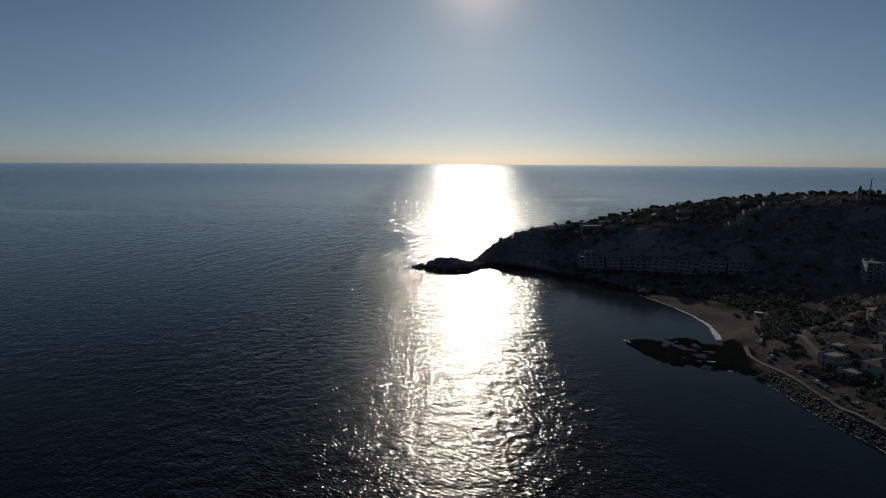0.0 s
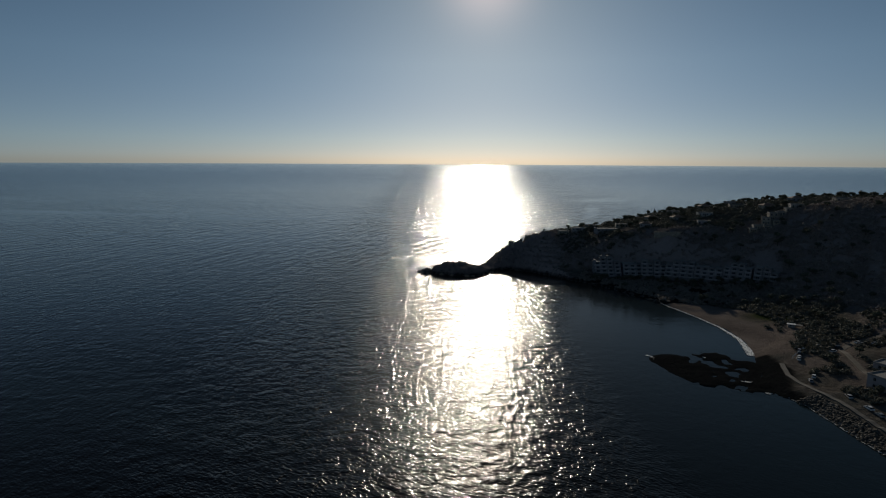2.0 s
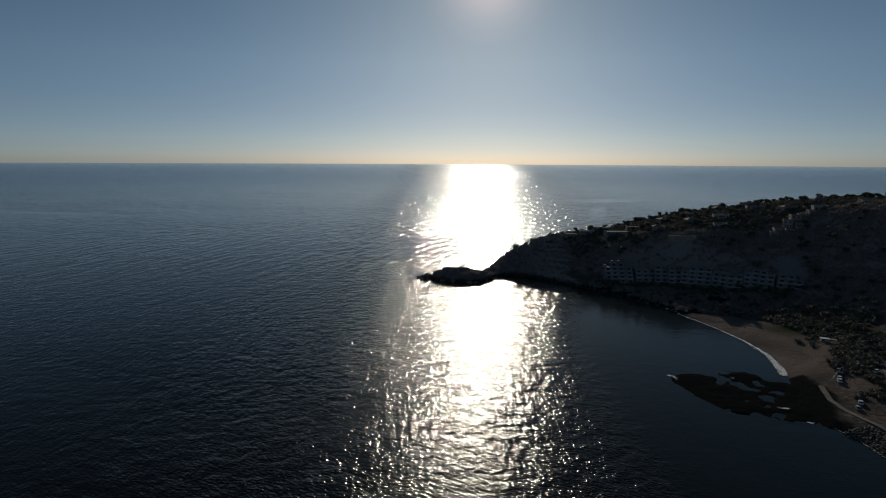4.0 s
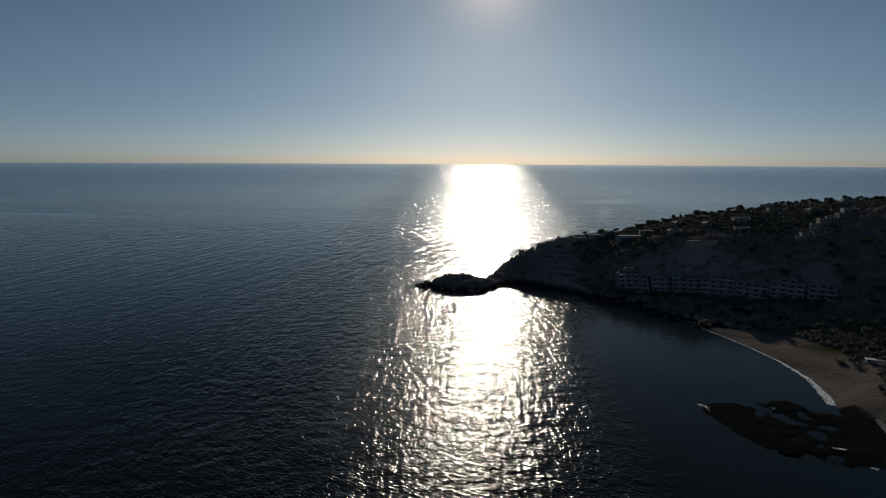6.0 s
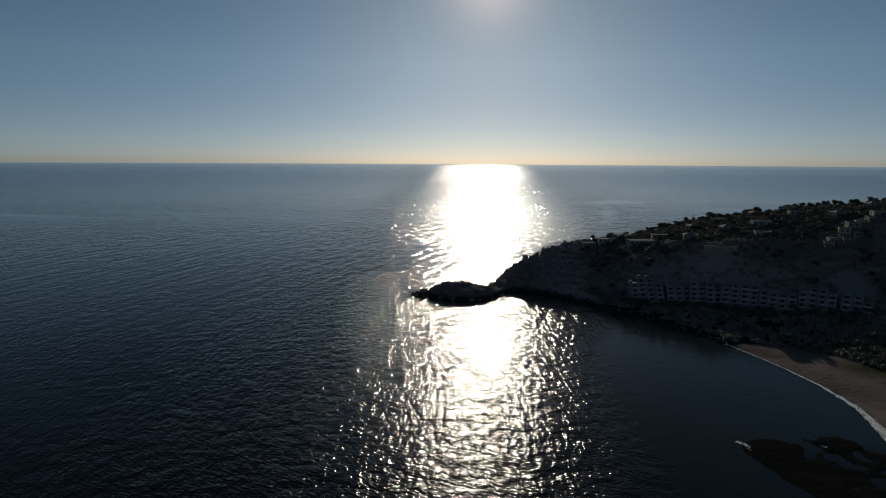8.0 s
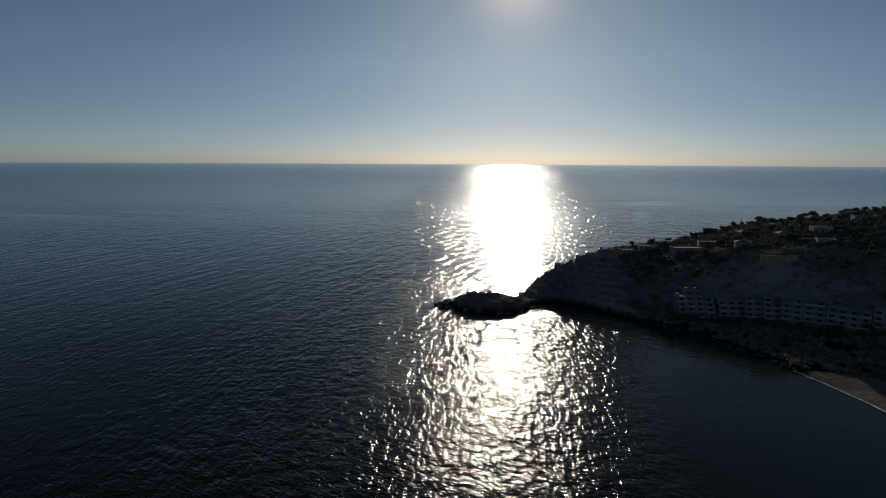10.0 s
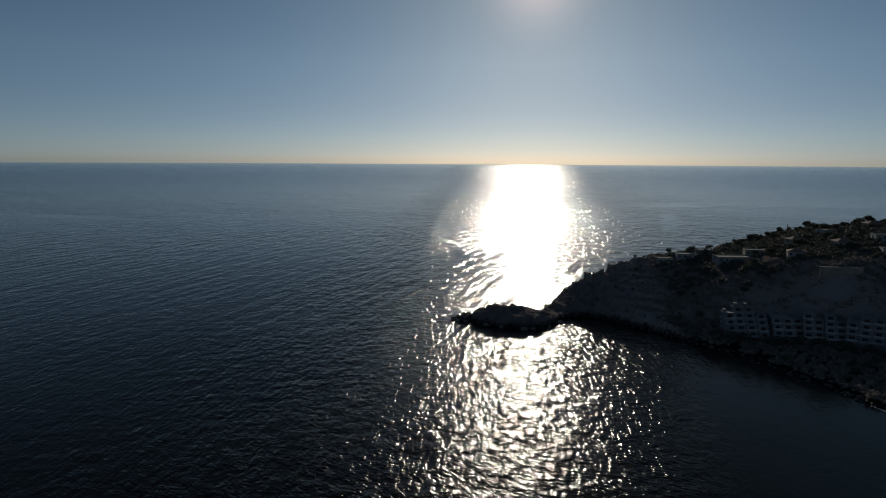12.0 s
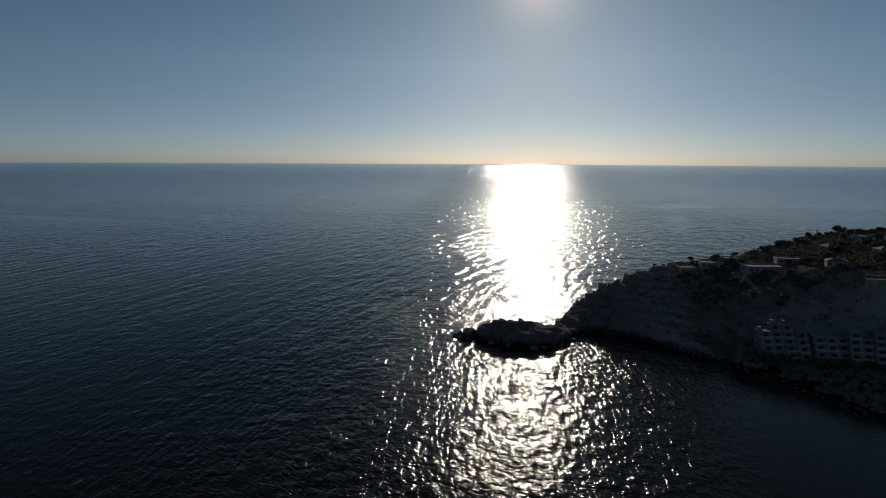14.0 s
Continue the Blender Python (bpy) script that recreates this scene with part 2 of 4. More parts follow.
def make_leaves(name, dark, light):
    m, nt, b = material(name, 0.75)
    geo = nt.nodes.new("ShaderNodeNewGeometry")
    oi = nt.nodes.new("ShaderNodeObjectInfo")
    f = maths(nt, "ADD", maths(nt, "MULTIPLY", geo.outputs["Random Per Island"], 0.6), maths(nt, "MULTIPLY", oi.outputs["Random"], 0.4))
    f = maths(nt, "ADD", maths(nt, "MULTIPLY", f, 0.6), maths(nt, "MULTIPLY", noise_tex(nt, coords(nt), 0.06, 3), 0.4))
    col = ramp(nt, f, [(0.2, dark), (0.8, light)])
    nt.links.new(col, b.inputs["Base Color"])
    b.inputs["Specular IOR Level"].default_value = 0.25
    through_leaf = nt.nodes.new("ShaderNodeBsdfTranslucent")
    nt.links.new(col, through_leaf.inputs["Color"])
    both = nt.nodes.new("ShaderNodeMixShader")
    both.inputs[0].default_value = 0.14
    nt.links.new(b.outputs[0], both.inputs[1])
    nt.links.new(through_leaf.outputs[0], both.inputs[2])
    nt.links.new(both.outputs[0], nt.nodes["Material Output"].inputs["Surface"])
    return m


SEA = make_sea()
GROUND = make_ground()

# ---- the coast in plan (x right, y towards the sun, z above the sea) ----
SHORE = [(-56, 548), (-53, 544), (-47, 543), (-38, 538), (-24, 534), (-12, 532), (-9, 535), (-2, 537), (6, 548), (14, 562),
         (24, 568), (36, 563), (48, 553), (60, 541), (74, 525), (90, 508), (104, 488), (116, 466), (123, 455), (128, 442),
         (139, 410), (146, 385), (148, 360), (141.5, 332), (131, 300), (130, 278), (135, 266), (137, 250), (138.5, 234), (140, 223), (145, 205),
         (149, 150), (158, 0), (190, -900), (2500, -900), (2500, 1500), (700, 1300), (500, 960), (330, 850), (200, 768),
         (152, 714), (118, 676), (64, 645), (30, 618), (10, 602), (3, 590), (1, 577), (-6, 566), (-20, 562), (-40, 557), (-50, 555)]
SPOTS = [(-52, 548, 5), (-46.5, 549, 3.2), (-41, 548, 6.4), (-20, 546, 6.6), (-6, 549, 5.6), (4, 562, 3.5), (12, 592, 7), (24, 599, 17),
         (34, 601, 22.5), (44, 600, 25.5), (62, 614, 29.5), (95, 618, 33), (128, 616, 35.5), (168, 690, 38), (196, 690, 44.5), (214, 690, 46.5),
         (250, 690, 52), (295, 690, 55.5), (360, 690, 60), (420, 690, 63), (230, 551, 43), (287, 547, 63), (327, 520, 70),
         (100, 530, 4), (126, 530, 4.5), (142, 526, 5), (165, 516, 6.5), (185, 504, 8), (112, 562, 28), (160, 550, 40), (200, 577, 44), (212, 484, 9),
         (182, 424, 4), (185, 380, 3), (150, 345, 3), (150, 400, 2), (277, 420, 14), (165, 270, 5), (200, 300, 7), (260, 300, 14),
         (345, 420, 48), (375, 560, 65), (480, 300, 55), (600, 700, 55), (340, 800, 12), (60, 560, 10)]


def axis(*pieces):
    """Grid lines: (start, end, step) pieces end to end."""
    out = []
    for a, b, s in pieces:
        out += list(np.arange(a, b, s))
    return np.array(out + [pieces[-1][1]], float)


GX = axis((-100, -60, 4), (-60, 60, 0.8), (60, 340, 2), (340, 520, 5), (520, 620, 10), (620, 2500, 94))
GY = axis((-900, 100, 50), (100, 190, 6), (190, 505, 2), (505, 615, 1), (615, 720, 2.5), (720, 1000, 10), (1000, 1500, 50))


def signed_distance(px, py):
    best = np.full(px.shape, 1e9)
    inside = np.zeros(px.shape, bool)
    pts = SHORE + SHORE[:1]
    for (ax, ay), (bx, by) in zip(pts[:-1], pts[1:]):
        dx, dy = bx - ax, by - ay
        t = np.clip(((px - ax) * dx + (py - ay) * dy) / (dx * dx + dy * dy), 0, 1)
        best = np.minimum(best, np.hypot(px - ax - t * dx, py - ay - t * dy))
        if ay != by:
            cross = ((ay > py) != (by > py)) & (px < (bx - ax) * (py - ay) / (by - ay) + ax)
            inside ^= cross
    return np.where(inside, best, -best)


def segment_distance(px, py, pts):
    best = np.full(px.shape, 1e9)
    for (ax, ay), (bx, by) in zip(pts[:-1], pts[1:]):
        dx, dy = bx - ax, by - ay
        t = np.clip(((px - ax) * dx + (py - ay) * dy) / (dx * dx + dy * dy), 0, 1)
        best = np.minimum(best, np.hypot(px - ax - t * dx, py - ay - t * dy))
    return best


def fractal(px, py, size, octaves=4, ridged=False):
    flat = [noise.fractal((x / size, y / size, 3.7), 1.0, 2.1, octaves) if not ridged else
            noise.ridged_multi_fractal((x / size, y / size, 1.3), 0.9, 2.1, octaves, 1.0, 2.0) - 1.0
            for x, y in zip(px.ravel(), py.ravel())]
    return np.array(flat).reshape(px.shape)


def bell(px, py, cx, cy, rx, ry):
    return np.exp(-((px - cx) / rx) ** 2 - ((py - cy) / ry) ** 2)


REEF_OUTER = [(95, 320), (99, 309), (106, 299), (118, 293), (132, 288)]
REEF_MIDDLE = [(107, 311), (119, 304), (136, 299)]
REEF_INNER = [(119, 327), (126, 318), (134, 312), (142, 308)]


def build_heights():
    px, py = np.meshgrid(GX, GY)
    s = np.array(SPOTS, float)
    k = np.sqrt((s[:, None, 0] - s[None, :, 0]) ** 2 + (s[:, None, 1] - s[None, :, 1]) ** 2 + 5)
    n = len(s)
    a = np.zeros((n + 1, n + 1))
    a[:n, :n] = k
    a[:n, n] = a[n, :n] = 1
    w = np.linalg.solve(a, np.append(s[:, 2], 0))
    hill = np.full(px.shape, w[n])
    for (x, y, _), c in zip(s, w):
        hill += c * np.sqrt((px - x) ** 2 + (py - y) ** 2 + 5)
    hill = np.clip(hill, 1.5, 95)
    near = (px < 525) & (px > -64) & (py > 185) & (py < 760)
    rough = np.zeros(px.shape)
    crag = np.zeros(px.shape)
    rough[near] = fractal(px[near], py[near], 26.0, 5)
    d = signed_distance(px, py)
    edge = near & (np.abs(d) < 34)
    crag[edge] = fractal(px[edge], py[edge], 7.0, 4, True)
    beach = np.clip(bell(px, py, 142, 382, 38, 52) * 1.8, 0, 1)
    low = np.clip(1 / (1 + np.exp((py - 335) / 12)), 0, 1)
    slope = 1.35 * (1 - beach) * (1 - low) + 0.1 * beach + 0.5 * low * (1 - beach)
    wob = d + crag * 2.2 * (1 - beach) * (1 - 0.6 * low)
    cap = 0.2 + slope * np.maximum(wob, 0)
    soft = 1.2
    h = -soft * np.logaddexp(-hill / soft, -cap / soft)
    wild = (1 - beach) * np.clip((h - 1.5) / 5, 0, 1)
    h = h + rough * 2.0 * wild + crag * (0.7 + 1.6 * np.clip((75 - px) / 30, 0, 1)) * wild - 3.0 * bell(px, py, -46.6, 549, 1.3, 9) * (h > 1)
    ledge = 3.2
    f = (h / ledge) % 1.0
    stepped = ledge * (np.floor(h / ledge) + np.clip((f - 0.25) / 0.3, 0, 1))
    nose = 0.7 * np.clip((85 - px) / 30, 0, 1) * np.clip((h - 1) / 3, 0, 1)
    h = h * (1 - nose) + (stepped + 0.4) * nose
    h = np.where(wob < 0, np.maximum(-7, 0.6 * wob - 0.1), np.maximum(h, 0.15))
    for pts, top, wide in ((REEF_OUTER, 0.42, 9.5), (REEF_MIDDLE, 0.3, 6.0), (REEF_INNER, 0.34, 7.0)):
        r = segment_distance(px, py, pts)
        bump_up = top * (1.0 - (r / wide) ** 2) + crag * 0.85 + rough * 0.45
        h = np.where((r < wide * 1.6) & (bump_up > h), np.minimum(bump_up, 0.9), h)
    return px, py, h, d, beach


PX, PY, HEIGHTS, SHORE_D, BEACH = build_heights()


def ground_z(x, y):
    i = int(np.clip(np.searchsorted(GX, x) - 1, 0, len(GX) - 2))
    j = int(np.clip(np.searchsorted(GY, y) - 1, 0, len(GY) - 2))
    u = (x - GX[i]) / (GX[i + 1] - GX[i])
    v = (y - GY[j]) / (GY[j + 1] - GY[j])
    z = HEIGHTS
    return float((z[j, i] * (1 - u) + z[j, i + 1] * u) * (1 - v) + (z[j + 1, i] * (1 - u) + z[j + 1, i + 1] * u) * v)


def grid_mesh(name, xs, ys, zs):
    ny, nx = zs.shape
    me = bpy.data.meshes.new(name)
    me.vertices.add(nx * ny)
    me.vertices.foreach_set("co", np.stack([xs, ys, zs], -1).ravel())
    q = np.arange(nx * ny).reshape(ny, nx)
    quads = np.stack([q[:-1, :-1], q[:-1, 1:], q[1:, 1:], q[1:, :-1]], -1).reshape(-1, 4)
    me.loops.add(len(quads) * 4)
    me.loops.foreach_set("vertex_index", quads.ravel())
    me.polygons.add(len(quads))
    me.polygons.foreach_set("loop_start", np.arange(0, len(quads) * 4, 4))
    me.update(calc_edges=True)
    me.validate()
    return me


def smooth(me):
    me.polygons.foreach_set("use_smooth", np.ones(len(me.polygons), bool))


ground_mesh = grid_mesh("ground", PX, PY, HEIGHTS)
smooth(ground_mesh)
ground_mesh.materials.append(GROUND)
REEF_D = np.minimum(segment_distance(PX, PY, REEF_OUTER), segment_distance(PX, PY, REEF_INNER))
YARD = np.clip(1.6 * bell(PX, PY, 160, 314, 8, 9) + 1.3 * np.clip(1.5 - segment_distance(PX, PY, [(168, 268), (173, 290), (184, 331), (200, 346)]) / 4.5, 0, 1)
               + 0.9 * bell(PX, PY, 163, 285, 7, 9) + 0.9 * bell(PX, PY, 172, 356, 10, 6), 0, 1)
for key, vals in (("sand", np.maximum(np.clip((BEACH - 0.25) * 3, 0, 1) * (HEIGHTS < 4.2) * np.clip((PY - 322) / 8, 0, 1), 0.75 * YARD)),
                  # Bare tip and shore, plus pale rock lifting the shaded slope below the plateau.
                  ("rock_and_shade_lift", 0.75 * np.clip((HEIGHTS - 6) / 4, 0, 1) * (1 - 0.85 * np.clip((PY - 562) / 16, 0, 1) * np.clip((PX - 85) / 15, 0, 1)) + np.clip(1.2 - (PX - 10) / 40, 0, 1) * (PY > 480) + ((SHORE_D < 1.5) & (BEACH < 0.3)) * 1.0),
                  # Wet weed low down; the last term paints shade on the raised tip.
                  ("weed_and_tip_shade", ((BEACH < 0.999) | (PY < 328) | (REEF_D < 12)) * np.clip(2.8 + 1.6 * bell(PX, PY, 136, 305, 14, 16) - HEIGHTS, 0, 1) * np.clip((REEF_D < 17) * (PX < 141) + (np.abs(PX - 110) < 38) * (np.abs(PY - 303) < 27) + (PY > 440), 0, 1) + 0.4 * np.clip((58 - PX) / 30, 0, 1) * (PY > 480) * np.clip((HEIGHTS - 0.5) / 2, 0, 1)),
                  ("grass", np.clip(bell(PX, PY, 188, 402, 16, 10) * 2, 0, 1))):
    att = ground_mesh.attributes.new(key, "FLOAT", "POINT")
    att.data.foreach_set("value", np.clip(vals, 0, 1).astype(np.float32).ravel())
tagged(new("ground", ground_mesh), "rocky Mediterranean headland with scrub, cliffs and a sand beach", "ground", kind="structure")


def sea_level(r):
    """Flat near the coast; far out the sheet is lifted so that its rim lies at the true dip of the horizon."""
    w = np.clip((r - 1900) / 2700, 0, 1)
    w = 1 - w * w * (3 - 2 * w)
    dip = 0.0052 + (100 / np.maximum(r, 1) - 0.0052) * w
    return np.where(r < 1900, 0, 100 - r * dip)


def build_sea():
    rad = np.concatenate([np.arange(0, 400, 50), np.arange(400, 2000, 200), np.arange(2000, 4800, 100), np.arange(4800, 9001, 350)])
    ang = np.linspace(0, 2 * math.pi, 145)
    a, r = np.meshgrid(ang, rad)
    z = sea_level(r)
    me = grid_mesh("sea", r * np.sin(a), r * np.cos(a) + 100, z)
    smooth(me)
    me.materials.append(SEA)
    return tagged(new("water", me), "dark blue open sea with wind ripples and sun glitter", "sea", kind="structure")


build_sea()

# ---- more materials ----
PINE_LEAF = make_leaves("pine_foliage", (0.062, 0.068, 0.047), (0.12, 0.126, 0.09))
OAK_LEAF = make_leaves("broadleaf_foliage", (0.066, 0.072, 0.05), (0.125, 0.13, 0.093))
# Light painted into one scrub: palest for the shaded slope, darkest for sunlit ground.
SHADED_SCRUB_LEAF = make_leaves("scrub_foliage_lifted_in_shade", (0.2, 0.166, 0.148), (0.32, 0.272, 0.247))
SHADED_FOOT_LEAF = make_leaves("scrub_foliage_half_lifted", (0.165, 0.142, 0.122), (0.28, 0.245, 0.215))
SUNLIT_SCRUB_LEAF = make_leaves("scrub_foliage_darkened_in_sun", (0.075, 0.076, 0.06), (0.16, 0.157, 0.127))
BARK = plain("bark", (0.05, 0.038, 0.028), (0.12, 0.095, 0.07), 1.5, 0.9, 0.03)
WHITE_WALL = plain("white_plaster", (0.2, 0.195, 0.185), (0.38, 0.37, 0.355), 0.35, 0.85, 0.01)
WEATHERED_WALL = plain("weathered_plaster", (0.14, 0.13, 0.135), (0.27, 0.25, 0.26), 0.3, 0.9, 0.01)
BALCONY_WALL = plain("balcony_plaster", (0.23, 0.212, 0.22), (0.4, 0.375, 0.385), 0.3, 0.9, 0.01)
CREAM_WALL = plain("cream_plaster", (0.23, 0.189, 0.149), (0.446, 0.378, 0.297), 0.35, 0.85, 0.01)
STONE_WALL = plain("stone_wall", (0.2, 0.17, 0.14), (0.38, 0.33, 0.27), 0.8, 0.9, 0.05)
ROOF_TILE = plain("clay_roof", (0.12, 0.075, 0.055), (0.25, 0.16, 0.12), 0.6, 0.85, 0.04)
FLAT_ROOF = plain("flat_roof", (0.13, 0.122, 0.115), (0.25, 0.24, 0.23), 0.4, 0.85, 0.01)
ASPHALT = plain("road_surface", (0.085, 0.078, 0.072), (0.145, 0.135, 0.125), 0.3, 0.9, 0.01)
TRACK = plain("dirt_track", (0.06, 0.05, 0.04), (0.12, 0.1, 0.082), 0.3, 0.95, 0.02)
BOULDER = plain("armour_stone", (0.045, 0.04, 0.034), (0.17, 0.15, 0.13), 0.25, 0.9, 0.06, object_space=False)
CLIFF_ROCK = plain("cliff_rock", (0.09, 0.078, 0.0675), (0.255, 0.225, 0.195), 0.5, 0.9, 0.08, object_space=False)
WET_ROCK = plain("wet_rock", (0.03, 0.028, 0.026), (0.09, 0.082, 0.075), 0.4, 0.6, 0.05, object_space=False)
FOAM = plain("sea_foam", (0.6, 0.62, 0.62), (0.85, 0.86, 0.86), 0.5, 0.7, 0.05, object_space=False)
METAL = plain("painted_metal", (0.06, 0.06, 0.06), (0.14, 0.14, 0.14), 0.8, 0.45, 0.002, 0.6)
WHITE_PAINT = plain("white_paint", (0.65, 0.65, 0.63), (0.8, 0.8, 0.78), 0.8, 0.5, 0.002)
FRAME_PAINT = plain("frame_paint", (0.12, 0.115, 0.11), (0.22, 0.21, 0.2), 0.8, 0.6, 0.002)
RUBBER = plain("tyre_rubber", (0.015, 0.015, 0.015), (0.03, 0.03, 0.03), 4.0, 0.8, 0.002)
PAINTS = [plain(n, tuple(0.85 * c for c in col), col, 0.6, 0.3, 0.001) for n, col in
          (("white_car_paint", (0.75, 0.75, 0.74)), ("grey_car_paint", (0.25, 0.26, 0.28)), ("dark_car_paint", (0.03, 0.035, 0.05)), ("silver_car_paint", (0.4, 0.4, 0.41)))]
GLASS, _, _b = material("window_glass", 0.08, 0.0, 1.5)
_b.inputs["Base Color"].default_value = (0.02, 0.025, 0.03, 1)


# ---- mesh helpers ----
def part(name, bm, mat, parent=None, label=""):
    me = bpy.data.meshes.new(name)
    bm.to_mesh(me)
    bm.free()
    me.materials.append(mat)
    ob = new(name, me)
    if parent is not None:
        ob.parent = parent
    if label:
        tagged(ob, label)
    return ob


def share(name, me, parent, m):
    ob = new(name, me)
    ob.parent = parent
    ob.matrix_basis = m
    return ob


def box(bm, x0, y0, z0, x1, y1, z1, bevel=0.0):
    made = bmesh.ops.create_cube(bm, size=1.0)["verts"]
    bmesh.ops.scale(bm, vec=(x1 - x0, y1 - y0, z1 - z0), verts=made)
    bmesh.ops.translate(bm, vec=((x0 + x1) / 2, (y0 + y1) / 2, (z0 + z1) / 2), verts=made)
    if bevel:
        edges = list({e for v in made for e in v.link_edges})
        bmesh.ops.bevel(bm, geom=edges, offset=bevel, segments=1, affect="EDGES")


def tube(bm, pts, radii, sides=7):
    rings = []
    for k, (p, r) in enumerate(zip(pts, radii)):
        a = Vector(pts[max(k - 1, 0)])
        b = Vector(pts[min(k + 1, len(pts) - 1)])
        q = (b - a).to_track_quat("Z", "Y")
        rings.append([bm.verts.new(Vector(p) + q @ Vector((r * math.cos(2 * math.pi * i / sides), r * math.sin(2 * math.pi * i / sides), 0))) for i in range(sides)])
    for lo, hi in zip(rings[:-1], rings[1:]):
        for i in range(sides):
            bm.faces.new((lo[i], lo[(i + 1) % sides], hi[(i + 1) % sides], hi[i]))
    bm.faces.new(rings[-1])
    bm.faces.new(rings[0][::-1])


def lathe(bm, profile, sides=12):
    rings = [[bm.verts.new((r * math.cos(2 * math.pi * i / sides), r * math.sin(2 * math.pi * i / sides), z)) for i in range(sides)] for r, z in profile]
    for lo, hi in zip(rings[:-1], rings[1:]):
        for i in range(sides):
            bm.faces.new((lo[i], lo[(i + 1) % sides], hi[(i + 1) % sides], hi[i]))
    bm.faces.new(rings[-1])
    bm.faces.new(rings[0][::-1])


def tri_mesh(name, verts, tris, mat):
    me = bpy.data.meshes.new(name)
    me.vertices.add(len(verts))
    me.vertices.foreach_set("co", verts.astype(np.float32).ravel())
    me.loops.add(len(tris) * 3)
    me.loops.foreach_set("vertex_index", tris.astype(np.int32).ravel())
    me.polygons.add(len(tris))
    me.polygons.foreach_set("loop_start", np.arange(0, len(tris) * 3, 3))
    me.update(calc_edges=True)
    me.validate()
    me.materials.append(mat)
    return me


def ico(sub=1):
    bm = bmesh.new()
    bmesh.ops.create_icosphere(bm, subdivisions=sub, radius=1.0)
    v = np.array([x.co[:] for x in bm.verts])
    f = np.array([[x.index for x in p.verts] for p in bm.faces])
    bm.free()
    return v, f


ICO_V, ICO_F = ico(1)


def leaf_cloud(centres, radii, count, size, rng, core=0.72):
    """Loose triangles in a shell round each lobe, over a ragged core."""
    vs, fs, base = [], [], 0
    for c, r in zip(np.array(centres, float), np.array(radii, float)):
        jitter = 1 + rng.normal(0, 0.16, (len(ICO_V), 1))
        vs.append(c + ICO_V * r * core * jitter)
        fs.append(ICO_F + base)
        base += len(ICO_V)
        d = rng.normal(size=(count, 3))
        d /= np.linalg.norm(d, axis=1, keepdims=True)
        p = c + d * r * rng.uniform(0.68, 1.12, (count, 1))
        u = rng.normal(size=(count, 3, 3)) * size * 0.62
        vs.append((p[:, None, :] + u).reshape(-1, 3))
        fs.append(np.arange(count * 3).reshape(-1, 3) + base)
        base += count * 3
    return np.concatenate(vs), np.concatenate(fs)


# ---- where nothing grows ----
ROAD = [(146.2, 313), (144.6, 308), (141.4, 297), (140.8, 288), (142, 279), (145, 265), (146.2, 246), (147.4, 228), (149.6, 216), (154, 190), (161, 100), (168, 0)]
LANE = [(168, 268), (173, 290), (184, 331), (200, 346), (215, 352), (245, 372), (262, 400), (300, 410)]
CLEAR = []


def keep_clear(x, y, r):
    CLEAR.append((x, y, r))


def road_distance(x, y):
    p, q = np.array([x]), np.array([y])
    return float(min(segment_distance(p, q, ROAD)[0], segment_distance(p, q, LANE)[0]))


def ribbon(name, pts, width, lift, mat, label, category):
    dense = []
    for (ax, ay), (bx, by) in zip(pts[:-1], pts[1:]):
        n = max(2, int(math.hypot(bx - ax, by - ay) / 2))
        dense += [(ax + (bx - ax) * i / n, ay + (by - ay) * i / n) for i in range(n)]
    dense.append(pts[-1])
    bm = bmesh.new()
    rows = []
    for k, (x, y) in enumerate(dense):
        ax, ay = dense[max(k - 3, 0)]
        bx, by = dense[min(k + 3, len(dense) - 1)]
        n = math.hypot(bx - ax, by - ay)
        nx, ny = -(by - ay) / n, (bx - ax) / n
        z = max(ground_z(x + nx * o, y + ny * o) for o in (-width / 2, 0, width / 2)) + lift
        rows.append([bm.verts.new((x + nx * o, y + ny * o, z + dz)) for o, dz in ((-width / 2, -1.2), (-width / 2, 0), (width / 2, 0), (width / 2, -1.2))])
    for lo, hi in zip(rows[:-1], rows[1:]):
        for i in range(3):
            bm.faces.new((lo[i], lo[i + 1], hi[i + 1], hi[i]))
    ob = part(name, bm, mat)
    return tagged(ob, label, category, kind="structure")


ribbon("road", ROAD, 2.1, 0.12, ASPHALT, "pale paved promenade above the rock armour", "road")
ribbon("road", LANE, 2.6, 0.1, TRACK, "narrow dirt lane leading up from the beach", "road")


# ---- buildings ----
def shared_window():
    bm = bmesh.new()
    for x0, x1, z0, z1 in ((-0.6, -0.5, 0, 1.4), (0.5, 0.6, 0, 1.4), (-0.5, 0.5, 0, 0.1), (-0.5, 0.5, 1.3, 1.4), (-0.03, 0.03, 0.1, 1.3)):
        box(bm, x0, -0.06, z0, x1, 0.05, z1)
    f = bpy.data.meshes.new("window")
    bm.to_mesh(f)
    bm.free()
    f.materials.append(FRAME_PAINT)
    bm = bmesh.new()
    box(bm, -0.5, -0.03, 0.1, 0.5, 0.02, 1.3)
    p = bpy.data.meshes.new("pane")
    bm.to_mesh(p)
    bm.free()
    p.materials.append(GLASS)
    return f, p


WINDOW_MESH, PANE_MESH = shared_window()


def add_window(parent, x, y, z, turn, wide=1.0, tall=1.0):
    w = share("window", WINDOW_MESH, parent, pose(x, y, z, 0, 0, turn) @ Matrix.Diagonal((wide, 1, tall, 1)))
    share("pane", PANE_MESH, w, Matrix.Identity(4))


